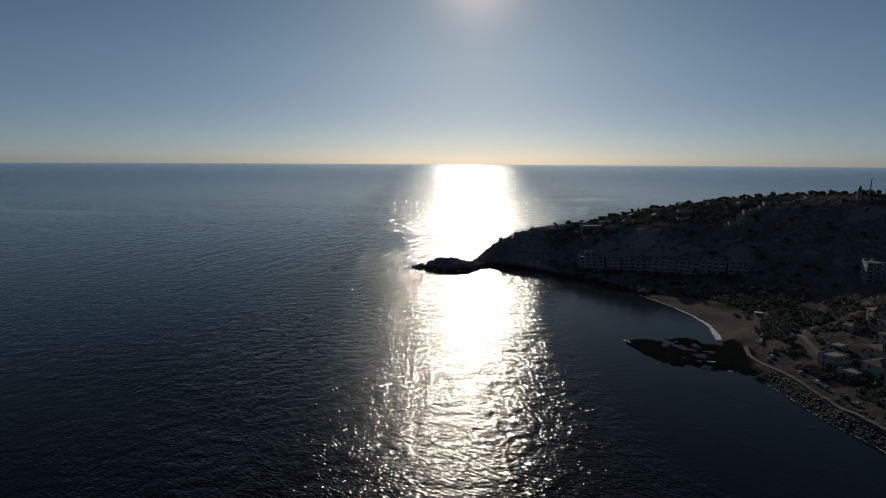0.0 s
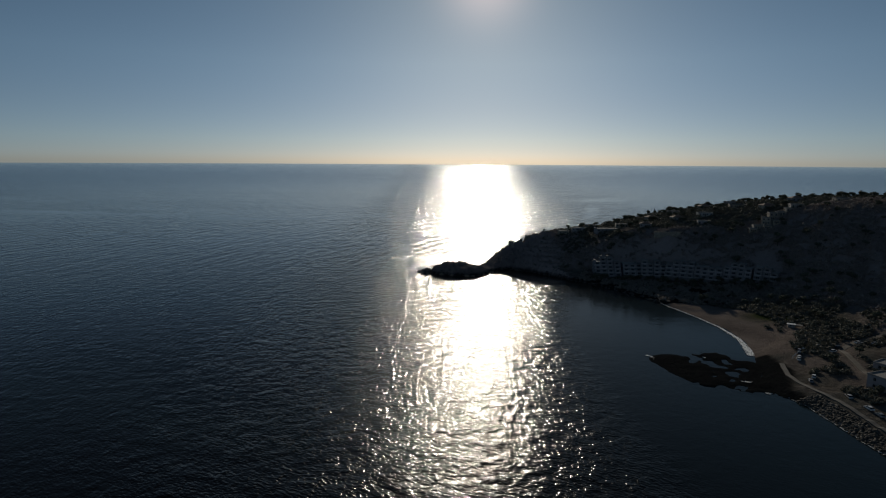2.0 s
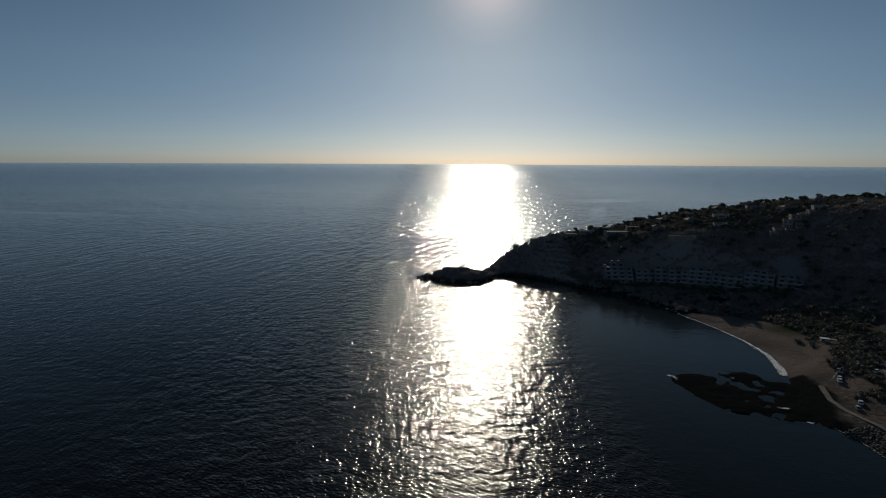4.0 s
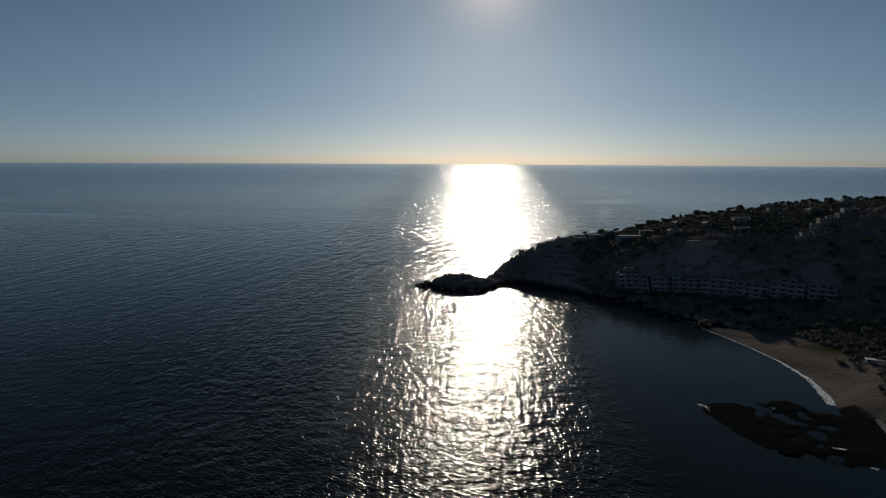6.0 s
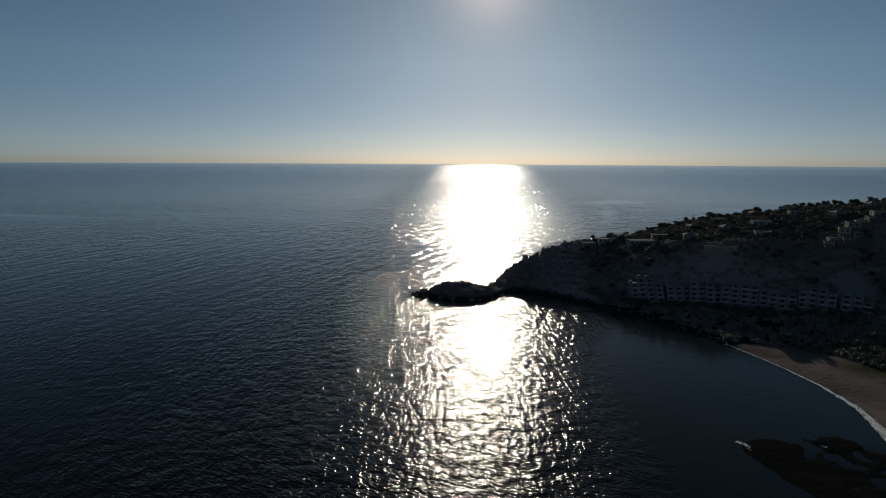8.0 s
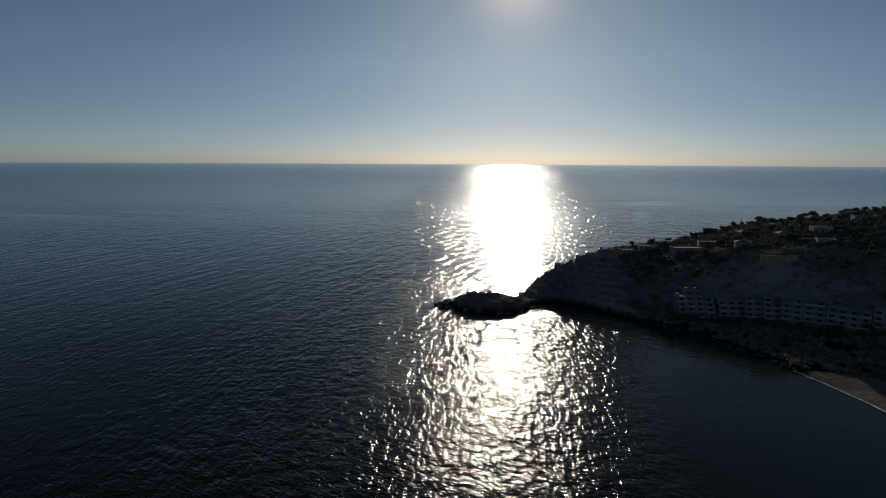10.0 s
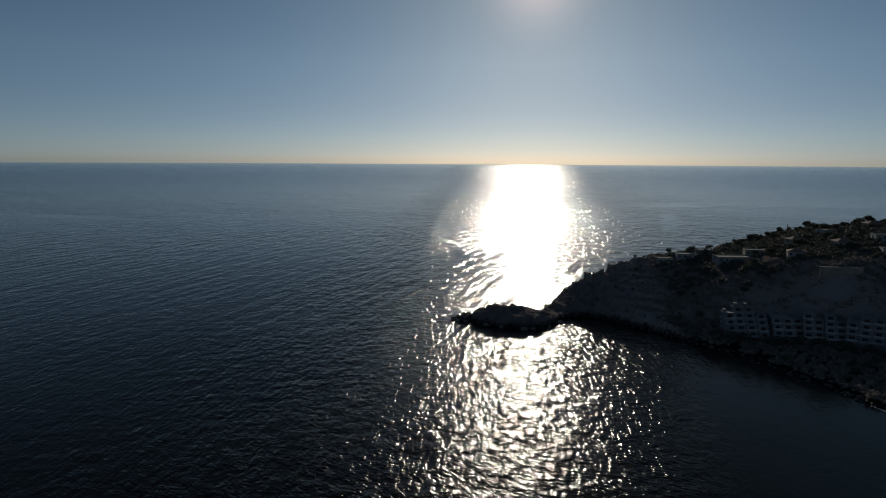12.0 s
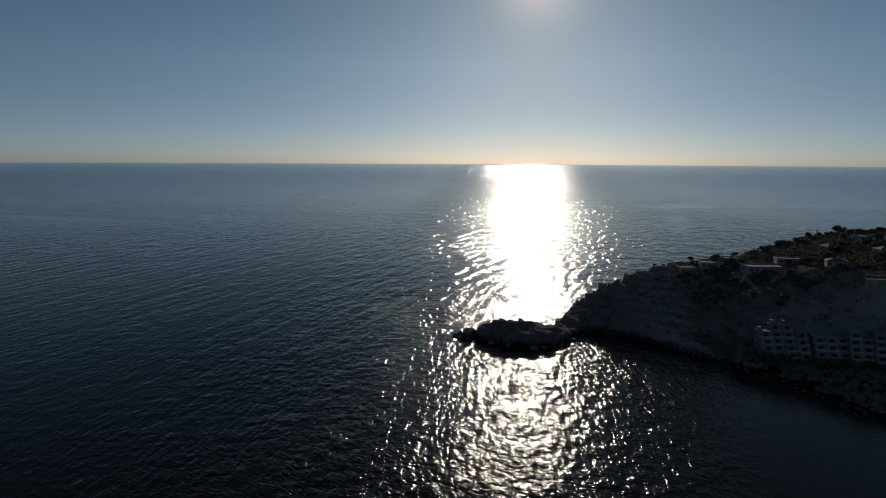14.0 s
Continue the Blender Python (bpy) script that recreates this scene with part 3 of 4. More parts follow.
def house(label, x, y, turn, w, d, storeys, roof="flat", wall=None, category="house", group=""):
    """A plastered house: walls on a plinth, roof, door, windows on three sides, a chimney where the roof is pitched."""
    wall = wall or WHITE_WALL
    root = new("house")
    m = pose(x, y, 0, 0, 0, turn)
    zs = [ground_z(*(m @ Vector((sx * w / 2, sy * d / 2, 0)))[:2]) for sx in (-1, 0, 1) for sy in (-1, 0, 1)]
    z0 = sum(zs) / len(zs)
    root.matrix_basis = pose(x, y, z0, 0, 0, turn)
    keep_clear(x, y, max(w, d) * 0.5)
    h = 2.9 * storeys
    drop = z0 - min(zs) + 1.0
    bm = bmesh.new()
    box(bm, -w / 2, -d / 2, -drop, w / 2, d / 2, h, 0.04)
    part("wall", bm, wall, root)
    bm = bmesh.new()
    if roof == "flat":
        for a in ((-w / 2 - 0.1, -d / 2 - 0.1, w / 2 + 0.1, -d / 2 + 0.2), (-w / 2 - 0.1, d / 2 - 0.2, w / 2 + 0.1, d / 2 + 0.1),
                  (-w / 2 - 0.1, -d / 2 + 0.2, -w / 2 + 0.2, d / 2 - 0.2), (w / 2 - 0.2, -d / 2 + 0.2, w / 2 + 0.1, d / 2 - 0.2)):
            box(bm, a[0], a[1], h, a[2], a[3], h + 0.6)
        box(bm, -w / 2 + 0.2, -d / 2 + 0.2, h, w / 2 - 0.2, d / 2 - 0.2, h + 0.15)
        part("roof", bm, FLAT_ROOF, root)
    else:
        o, rise = 0.45, d * 0.24
        ridge = max(w / 2 - d / 2, 0.4)
        base = [bm.verts.new(p) for p in ((-w / 2 - o, -d / 2 - o, h), (w / 2 + o, -d / 2 - o, h), (w / 2 + o, d / 2 + o, h), (-w / 2 - o, d / 2 + o, h))]
        eave = [bm.verts.new((v.co.x, v.co.y, h + 0.18)) for v in base]
        a, b = bm.verts.new((-ridge, 0, h + rise)), bm.verts.new((ridge, 0, h + rise))
        bm.faces.new(base[::-1])
        for i in range(4):
            bm.faces.new((base[i], base[(i + 1) % 4], eave[(i + 1) % 4], eave[i]))
        bm.faces.new((eave[0], eave[1], b, a))
        bm.faces.new((eave[2], eave[3], a, b))
        bm.faces.new((eave[1], eave[2], b))
        bm.faces.new((eave[3], eave[0], a))
        part("roof", bm, ROOF_TILE, root)
        bm = bmesh.new()
        box(bm, ridge * 0.3, 0.4, h + rise * 0.5, ridge * 0.3 + 0.7, 1.0, h + rise + 0.9, 0.03)
        part("chimney", bm, wall, root)
    bm = bmesh.new()
    box(bm, -0.5, -d / 2 - 0.05, 0, 0.5, -d / 2 + 0.05, 2.1)
    part("door", bm, BARK, root)
    n = max(2, int(w / 3.2))
    for s in range(storeys):
        for i in range(n):
            px = -w / 2 + (i + 0.5) * w / n
            if s == 0 and abs(px) < 1.2:
                px += 1.5 if px >= 0 else -1.5
            add_window(root, px, -d / 2, 0.9 + 2.9 * s, 0)
        for side, a in ((-1, -90), (1, 90)):
            add_window(root, side * w / 2, d * 0.1, 0.9 + 2.9 * s, a)
    return tagged(root, label, category, group)


def apartment_block(label, x, y, turn, w, d, storeys, setback, base_z=None, drop=4.0, group="", wall=None, rail=None, stagger=0.0, pyramid=False):
    """Stacked storeys with a balcony slab, parapet and windows on the seaward face; setback steps each storey up the slope."""
    root = new("apartment_block")
    wall = wall or WHITE_WALL
    z0 = ground_z(x, y) if base_z is None else base_z
    root.matrix_basis = pose(x, y, z0, 0, 0, turn)
    keep_clear(x, y, max(w, d) * 0.48)
    bays = max(2, int(w / 4.6))
    bw = w / bays
    rng = np.random.default_rng(int(x * 7 + y))
    shift = rng.uniform(-1, 1, bays) * stagger
    tops = [storeys - (1 if stagger and rng.random() < 0.35 else 0) for _ in range(bays)]
    if pyramid:
        tops = [max(1, storeys - int(abs(k - (bays - 1) / 2) * 1.2)) for k in range(bays)]
    for lev in range(storeys):
        storey = bmesh.new()
        for k in range(bays):
            if tops[k] <= lev:
                continue
            x0, x1 = -w / 2 + k * bw, -w / 2 + (k + 1) * bw
            y0 = -d / 2 + setback * lev + shift[k]
            z = 2.9 * lev
            box(storey, x0, y0, (z if lev else -drop), x1 - 0.01, d / 2, z + 2.9, 0.03)
            out = y0 - 1.5
            bm = bmesh.new()
            box(bm, x0 + 0.1, out, z - 0.1, x1 - 0.1, y0 - 0.005, z + 0.08)
            box(bm, x0 + 0.1, out, z + 0.08, x1 - 0.1, out + 0.12, z + 1.0)
            box(bm, x0 + 0.1, out + 0.12, z + 0.08, x0 + 0.25, y0 - 0.005, z + 2.7)
            part("balcony", bm, rail or wall, root)
            add_window(root, (x0 + x1) / 2, y0, z + 0.2, 0, 2.2, 1.5)
            if tops[k] == lev + 1:
                bm = bmesh.new()
                box(bm, x0 - 0.1, y0 - 0.3, z + 2.9, x1 + 0.09, d / 2 + 0.15, z + 3.15, 0.03)
                box(bm, x0 + 0.2, d / 2 - 3, z + 3.15, x0 + 1.8, d / 2 - 1, z + 4.4 + 0.6 * shift[k], 0.03)
                part("roof", bm, FLAT_ROOF, root)
        part("storey", storey, wall, root)
        for side, a in ((-1, -90), (1, 90)):
            if tops[0 if side < 0 else -1] > lev:
                for k in range(max(1, int(d / 4))):
                    add_window(root, side * w / 2, d / 2 - 2 - 4 * k, 2.9 * lev + 0.9, a)
    return tagged(root, label, "apartment block", group)


TERRACE = "weathered grey terraced apartment block with balconies below the cliff"
for x, y, turn, w, st, peak in ((106, 530, 6, 22, 5, True), (127, 531, 0, 16, 3, False), (144, 526, -13, 20, 4, False), (163, 517, -27, 22, 4, False),
                                (182, 506, -30, 21, 3, False), (200, 495, -33, 20, 4, True), (217, 484, -36, 16, 3, False)):
    apartment_block(TERRACE, x, y, turn, w, 11, st, 1.8, group="terraced apartment blocks", wall=WEATHERED_WALL, rail=BALCONY_WALL, stagger=1.1, pyramid=peak)
apartment_block("tall pale apartment tower with stacked balconies on the hillside", 285, 426, -18, 15, 12, 7, 0.0, base_z=11, drop=7, wall=BALCONY_WALL, rail=WEATHERED_WALL)

VILLA_PLOTS = []
VILLA = "pale plastered villa among trees on the headland"
for x, y, turn, w, d, st, rf in ((118, 594, 6, 22, 10, 1, "flat"), (94, 612, -4, 13, 8, 1, "flat"), (108, 622, 10, 10, 7, 1, "flat"), (134, 604, -8, 12, 8, 1, "flat"),
                                 (78, 606, 12, 10, 7, 1, "flat"), (201, 577, -12, 11, 8, 1, "flat"), (184, 598, 5, 11, 8, 1, "hip"), (168, 626, 14, 11, 8, 1, "hip"),
                                 (212, 606, -6, 13, 8, 1, "flat"), (226, 646, 4, 12, 8, 1, "hip"), (196, 648, 20, 10, 8, 1, "flat"), (248, 622, -10, 14, 8, 1, "flat"),
                                 (262, 590, 8, 12, 8, 1, "hip"), (150, 580, -15, 10, 7, 1, "hip"), (276, 566, -12, 11, 8, 1, "flat"), (256, 654, 12, 13, 8, 1, "flat"),
                                 (292, 600, 3, 11, 8, 1, "hip"), (310, 560, -5, 12, 8, 1, "flat")):
    VILLA_PLOTS.append((x, y, turn, w, d))
    house(VILLA, x, y, turn, w, d, st, rf, (CREAM_WALL, BALCONY_WALL, WHITE_WALL)[int(x + y) % 3], "villa", "villas on the headland")

for x, y, turn, w, d, st in ((236.5, 549, -12, 8, 7, 1), (244.5, 552, -24, 7, 6, 2), (251.5, 556, -10, 7, 7, 2), (259.5, 559, -18, 8, 6, 1), (267.5, 562, -6, 6, 6, 1), (241.5, 542, -20, 6, 5, 1), (249.5, 546, -8, 5, 5, 1), (230.5, 544, -15, 6, 5, 1)):
    house("pale stone hillside house on stepped terraces", x, y, turn, w, d, st, "flat", STONE_WALL if w > 6 else CREAM_WALL, "house", "hillside houses")

for x, y, turn, w, d, st, rf in ((171, 278, 24, 10, 8, 2, "flat"), (170, 262, 30, 9, 8, 1, "flat"), (183, 262, 20, 14, 9, 2, "hip"), (181, 246, 28, 12, 9, 2, "flat"),
                                 (198, 284, 12, 11, 9, 2, "hip"), (196, 250, 22, 12, 9, 2, "hip"), (176, 230, 30, 12, 8, 2, "hip"), (210, 268, 15, 13, 9, 2, "flat"),
                                 (192, 232, 24, 11, 9, 2, "hip"), (214, 300, 10, 11, 8, 2, "hip"), (186, 300, 34, 9, 7, 1, "flat"), (228, 322, 5, 12, 9, 2, "flat"),
                                 (236, 345, -8, 11, 8, 2, "hip"), (214, 332, 12, 9, 7, 1, "hip"), (262, 362, -12, 14, 9, 3, "flat")):
    VILLA_PLOTS.append((x, y, turn - 40, w, d + 3))
    house("pale seaside house near the promenade", x, y, turn, w, d, st, rf, (BALCONY_WALL, CREAM_WALL, STONE_WALL)[int(x) % 3], "house", "seaside houses")


def long_wall():
    root = new("retaining_wall")
    x, y = 160, 547
    root.matrix_basis = pose(x, y, ground_z(x, y), 0, 0, -2)
    bm = bmesh.new()
    box(bm, -11, -0.4, -3, 11, 0.4, 2.6, 0.05)
    part("wall", bm, CREAM_WALL, root)
    bm = bmesh.new()
    box(bm, -11.1, -0.55, 2.6, 11.1, 0.55, 2.8, 0.03)
    part("coping", bm, STONE_WALL, root)
    keep_clear(x, y - 4, 8)
    return tagged(root, "long cream retaining wall with stone coping on the slope", "wall")


long_wall()


def hilltop_tower():
    root = new("tower")
    x, y = 327, 520
    root.matrix_basis = pose(x, y, ground_z(x, y))
    bm = bmesh.new()
    lathe(bm, [(2.2, -1), (2.0, 1.5), (1.7, 7.5)], 8)
    part("shaft", bm, CLIFF_ROCK, root)
    bm = bmesh.new()
    lathe(bm, [(1.7, 7.5), (2.2, 7.9), (2.2, 8.7), (2.0, 8.7), (2.0, 8.1)], 8)
    part("gallery", bm, CLIFF_ROCK, root)
    bm = bmesh.new()
    lathe(bm, [(1.1, 8.1), (1.1, 10.4)], 8)
    part("lantern", bm, GLASS, root)
    bm = bmesh.new()
    lathe(bm, [(1.35, 10.4), (1.2, 10.7), (0.4, 11.6), (0.08, 12.6)], 8)
    part("cap", bm, METAL, root)
    keep_clear(x, y, 4)
    return tagged(root, "squat stone tower with a lantern on the ridge", "tower")


hilltop_tower()


def radio_mast():
    root = new("mast")
    x, y = 335.2, 520
    root.matrix_basis = pose(x, y, ground_z(x, y))
    bm = bmesh.new()
    tube(bm, [(0, 0, -0.5), (0.25, 0, 8), (0.7, 0, 17.6)], [0.5, 0.44, 0.34], 8)
    part("pole", bm, METAL, root)
    for z, a in ((12.5, 0), (14.5, 120), (16, 240)):
        bm = bmesh.new()
        box(bm, 0.3, -0.2, -0.9, 0.55, 0.2, 0.9, 0.03)
        ob = part("antenna", bm, METAL, root)
        ob.matrix_basis = pose(0.035 * z, 0, z, 0, 0, a)
    keep_clear(x, y, 3)
    return tagged(root, "tall dark radio mast standing on the ridge", "mast")


radio_mast()


def beach_kiosk():
    root = new("beach_kiosk")
    x, y = 184, 380
    root.matrix_basis = pose(x, y, ground_z(x, y), 0, 0, -18) @ Matrix.Scale(0.72, 4)
    bm = bmesh.new()
    box(bm, -2.5, -1.5, -0.6, 2.5, 1.5, 2.5, 0.03)
    part("wall", bm, WHITE_WALL, root)
    bm = bmesh.new()
    box(bm, -3.2, -2.2, 2.5, 3.2, 2.2, 2.7, 0.03)
    part("roof", bm, WHITE_PAINT, root)
    bm = bmesh.new()
    box(bm, 3.3, -1.8, 2.3, 8.0, 1.8, 2.4)
    part("awning", bm, FRAME_PAINT, root)
    for px in (3.5, 7.8):
        for py in (-1.6, 1.6):
            bm = bmesh.new()
            tube(bm, [(px, py, -0.6), (px, py, 2.3)], [0.06, 0.06], 6)
            part("post", bm, METAL, root)
    add_window(root, -0.8, -1.5, 0.9, 0)
    keep_clear(x + 3, y, 7)
    return tagged(root, "small white beach kiosk with a flat awning on sand", "kiosk")


beach_kiosk()


def railing():
    root = new("railing")
    x0, y0, x1, y1 = 153.5, 318, 166.5, 333
    n = 9
    z = [ground_z(x0 + (x1 - x0) * k / n, y0 + (y1 - y0) * k / n) for k in range(n + 1)]
    root.location = (x0, y0, z[0])
    pts = [((x1 - x0) * k / n, (y1 - y0) * k / n, z[k] - z[0] + 0.25) for k in range(n + 1)]
    for p in pts:
        bm = bmesh.new()
        box(bm, p[0] - 0.05, p[1] - 0.05, p[2] - 0.6, p[0] + 0.05, p[1] + 0.05, p[2] + 1.1)
        part("post", bm, WHITE_PAINT, root)
    for h in (0.6, 1.1):
        bm = bmesh.new()
        tube(bm, [(p[0], p[1], p[2] + h) for p in pts], [0.045] * len(pts), 5)
        part("rail", bm, WHITE_PAINT, root)
    return tagged(root, "white painted railing beside the beach steps", "railing")


railing()


# ---- parked cars ----
def car(label, paint):
    root = new("car")
    bm = bmesh.new()
    side = [(-2.1, 0.35), (-2.1, 0.8), (-1.9, 0.95), (1.1, 0.92), (2.05, 0.75), (2.1, 0.35)]
    rings = [[bm.verts.new((x, y, z)) for x, z in side] for y in (-0.85, 0.85)]
    for i in range(len(side)):
        j = (i + 1) % len(side)
        bm.faces.new((rings[0][i], rings[0][j], rings[1][j], rings[1][i]))
    bm.faces.new(rings[0][::-1])
    bm.faces.new(rings[1])
    bmesh.ops.bevel(bm, geom=list(bm.edges), offset=0.07, segments=2, affect="EDGES")
    bmesh.ops.recalc_face_normals(bm, faces=list(bm.faces))
    part("body", bm, paint, root)
    bm = bmesh.new()
    lo = [(-1.85, 0.93), (1.05, 0.9)]
    hi = [(-1.35, 1.42), (0.35, 1.42)]
    v = [bm.verts.new((x, y, z)) for (x, z), yy in ((lo[0], 0.8), (lo[1], 0.8), (hi[1], 0.62), (hi[0], 0.62)) for y in (-yy, yy)]
    for q in ((0, 2, 4, 6), (7, 5, 3, 1), (2, 3, 5, 4), (4, 5, 7, 6), (6, 7, 1, 0), (0, 1, 3, 2)):
        bm.faces.new([v[i] for i in q])
    part("glasshouse", bm, GLASS, root)
    bm = bmesh.new()
    box(bm, -1.36, -0.62, 1.41, 0.36, 0.62, 1.46, 0.02)
    part("roof", bm, paint, root)
    for x in (-1.3, 1.3):
        for y in (-0.78, 0.78):
            bm = bmesh.new()
            lathe(bm, [(0.2, -0.1), (0.33, -0.09), (0.33, 0.09), (0.2, 0.1)], 12)
            w = part("wheel", bm, RUBBER, root)
            w.matrix_basis = pose(x, y, 0.33, 90)
            bm = bmesh.new()
            lathe(bm, [(0.19, -0.105), (0.19, 0.105)], 8)
            part("rim", bm, METAL, w)
    return tagged(root, label, "car", "parked cars")


CARS = [car(lab, p) for lab, p in zip(("white parked car beside the promenade", "grey parked car beside the promenade",
                                       "dark blue parked car beside the promenade", "silver parked car beside the promenade"), PAINTS)]
spots = [(151.5, 256, 92), (151.8, 250, 90), (152.5, 238, 95), (153, 231, 93), (155.5, 216, 98), (156, 210, 98), (151, 268, 80), (146, 287, 70), (150, 292, 60),
         (165, 330, 35), (176, 337, 30), (178, 327, 32), (185, 335, 38), (200, 343, 12), (222, 350, 20), (206, 339, 15),
         (157.6, 319.5, 62), (160.2, 324.5, 64), (162.8, 329.5, 60), (155.8, 316.5, 66)]
for k, (x, y, turn) in enumerate(spots):
    m = pose(x, y, ground_z(x, y) + 0.02, 0, 0, turn)
    kind = (0, 2, 1, 0, 2, 0, 3, 1)[k % 8]
    if k < 4:
        CARS[k].matrix_basis = m
    else:
        copy_thing(CARS[kind], m)
    keep_clear(x, y, 2.5)


# ---- trees ----
def tree(kind, label, height, lobes, lean, seed, leaf, count, size, group):
    rng = np.random.default_rng(seed)
    root = new(kind)
    bm = bmesh.new()
    top = height * 0.75
    tube(bm, [(0, 0, -0.8), (lean * 0.3, 0, top * 0.4), (lean * 0.7, lean * 0.2, top * 0.75), (lean, lean * 0.3, top)], [0.3, 0.22, 0.16, 0.07], 7)
    for c, r in lobes[:5]:
        tube(bm, [(lean * 0.5, 0, top * 0.55), ((lean * 0.5 + c[0]) / 2, c[1] / 2, top * 0.5 + c[2] * 0.28), (c[0], c[1], c[2])], [0.12, 0.09, 0.04], 5)
    part("trunk", bm, BARK, root)
    v, f = leaf_cloud([c for c, r in lobes], [r for c, r in lobes], count, size, rng)
    me = tri_mesh("crown", v, f, leaf)
    ob = new("crown", me)
    ob.parent = root
    return tagged(root, label, "tree", group)


def lobes_round(rng, n, spread, z, flat):
    out = []
    for k in range(n):
        a = 2 * math.pi * k / n + rng.uniform(-0.5, 0.5)
        q = spread * rng.uniform(0.45, 1.0)
        r = spread * rng.uniform(0.5, 0.72)
        out.append(((q * math.cos(a), q * math.sin(a), z + rng.uniform(-0.6, 0.9)), (r, r, r * flat)))
    out.append(((0, 0, z + 0.6), (spread * 0.75, spread * 0.75, spread * 0.75 * flat)))
    return out


TREES = []
for k in range(3):
    g = np.random.default_rng(50 + k)
    TREES.append(tree("pine_tree", "dark green umbrella pine on the headland", 7.5, lobes_round(g, 7, 2.1, 5.0, 0.75), g.uniform(-0.8, 0.8), 80 + k, PINE_LEAF, 70, 0.5, "pines"))
for k in range(3):
    g = np.random.default_rng(60 + k)
    TREES.append(tree("evergreen_oak", "dense dark evergreen oak on the slope", 6, lobes_round(g, 6, 2.1, 4.0, 0.85), g.uniform(-0.4, 0.4), 90 + k, OAK_LEAF, 70, 0.5, "oaks"))
CYPRESS = tree("cypress_tree", "slim dark cypress standing above the slope", 9, [((0, 0, 1.6 + 1.25 * i), (0.95 - 0.1 * i, 0.95 - 0.1 * i, 1.1)) for i in range(7)], 0.0, 99, PINE_LEAF, 45, 0.4, "cypresses")


def suits(x, y, margin):
    if any((x - cx) ** 2 + (y - cy) ** 2 < (r + margin) ** 2 for cx, cy, r in CLEAR) or road_distance(x, y) < 3 + margin:
        return False
    d = float(signed_distance(np.array([x]), np.array([y]))[0])
    b = 1.8 * math.exp(-((x - 142) / 40) ** 2 - ((y - 385) / 55) ** 2)
    return d > 5 and b < 0.62 and not (y < 345 and d < 24)


def scatter():
    rng = np.random.default_rng(5)
    got = []
    used = set()
    while len(got) < 290:
        x, y = rng.uniform(45, 430), rng.uniform(200, 720)
        if x > 0.68 * y + 25 or not suits(x, y, 1.5):
            continue
        if y < 360 and rng.random() < 0.45:
            continue
        if any((x - a) ** 2 + (y - b) ** 2 < 16 for a, b in got):
            continue
        got.append((x, y))
        k = int(rng.integers(0, 6)) if y > 340 else int(rng.integers(3, 6))
        s = rng.uniform(0.6, 1.15) * (0.75 if x < 110 else 1.0)
        m = pose(x, y, ground_z(x, y), 0, 0, rng.uniform(0, 360)) @ Matrix.Diagonal((s, s, s * rng.uniform(0.85, 1.15), 1))
        if k not in used:
            used.add(k)
            TREES[k].matrix_basis = m
        else:
            copy_thing(TREES[k], m)
    for j in range(44):
        x = 92 + 3.1 * j + rng.uniform(-2, 2)
        y = min(518, 518 - (x - 140) * 0.55) + rng.uniform(-3, 3)
        s = rng.uniform(0.55, 0.95)
        copy_thing(TREES[3 + j % 3], pose(x, y, ground_z(x, y), 0, 0, 50 * j) @ Matrix.Scale(s, 4))
    for j, (vx, vy, turn, w, d) in enumerate(VILLA_PLOTS):
        m = pose(vx, vy, 0, 0, 0, turn)
        for q in range(3):
            p = m @ Vector((w * (-0.55 + 0.5 * q + rng.uniform(-0.2, 0.2)), -d / 2 - rng.uniform(2.2, 4.5), 0))
            s = rng.uniform(0.4, 0.72)
            copy_thing(TREES[int(rng.integers(0, 6))], pose(p.x, p.y, ground_z(p.x, p.y), 0, 0, rng.uniform(0, 360)) @ Matrix.Scale(s, 4))
    for j in range(120):
        lean_x = 0.2 + 0.5 * (j + rng.uniform(-0.4, 0.4)) / 120
        far = max(np.arange(500, 740, 4.0), key=lambda q: (ground_z(lean_x * q, q) + 2 - 98) / (q - 60))
        x, y = lean_x * (far - rng.uniform(-2, 14)) + 3, far - rng.uniform(-2, 14)
        if x < 128 or not suits(x, y, 0.0):
            continue
        k, s = int(rng.integers(0, 6)), rng.uniform(0.4, 0.85)
        copy_thing(TREES[k], pose(x, y, ground_z(x, y), 0, 0, rng.uniform(0, 360)) @ Matrix.Diagonal((s, s, s * rng.uniform(0.8, 1.2), 1)))
    for j, (x, y, s) in enumerate(((191, 698, 0.6), (208, 676, 0.55), (160, 640, 0.65), (222, 660, 0.8), (243, 600, 0.7), (130, 624, 0.6), (262, 610, 0.75))):
        m = pose(x, y, ground_z(x, y), 0, 0, 40 * j) @ Matrix.Scale(s, 4)
        if j == 0:
            CYPRESS.matrix_basis = m
        else:
            copy_thing(CYPRESS, m)


scatter()


def clump_field(name, label, category, mat, points, sizes, variants, rng):
    vs, fs, base = [], [], 0
    for (x, y, z), r in zip(points, sizes):
        v, f = variants[int(rng.integers(len(variants)))]
        a = rng.uniform(0, 2 * math.pi)
        c, s = math.cos(a), math.sin(a)
        q = v * np.array([r * rng.uniform(0.85, 1.2), r * rng.uniform(0.85, 1.2), r * rng.uniform(0.7, 1.0)])
        vs.append(np.stack([q[:, 0] * c - q[:, 1] * s + x, q[:, 0] * s + q[:, 1] * c + y, q[:, 2] + z], -1))
        fs.append(f + base)
        base += len(v)
    me = tri_mesh(name, np.concatenate(vs), np.concatenate(fs), mat)
    return tagged(new(name, me), label, category, kind="stuff")


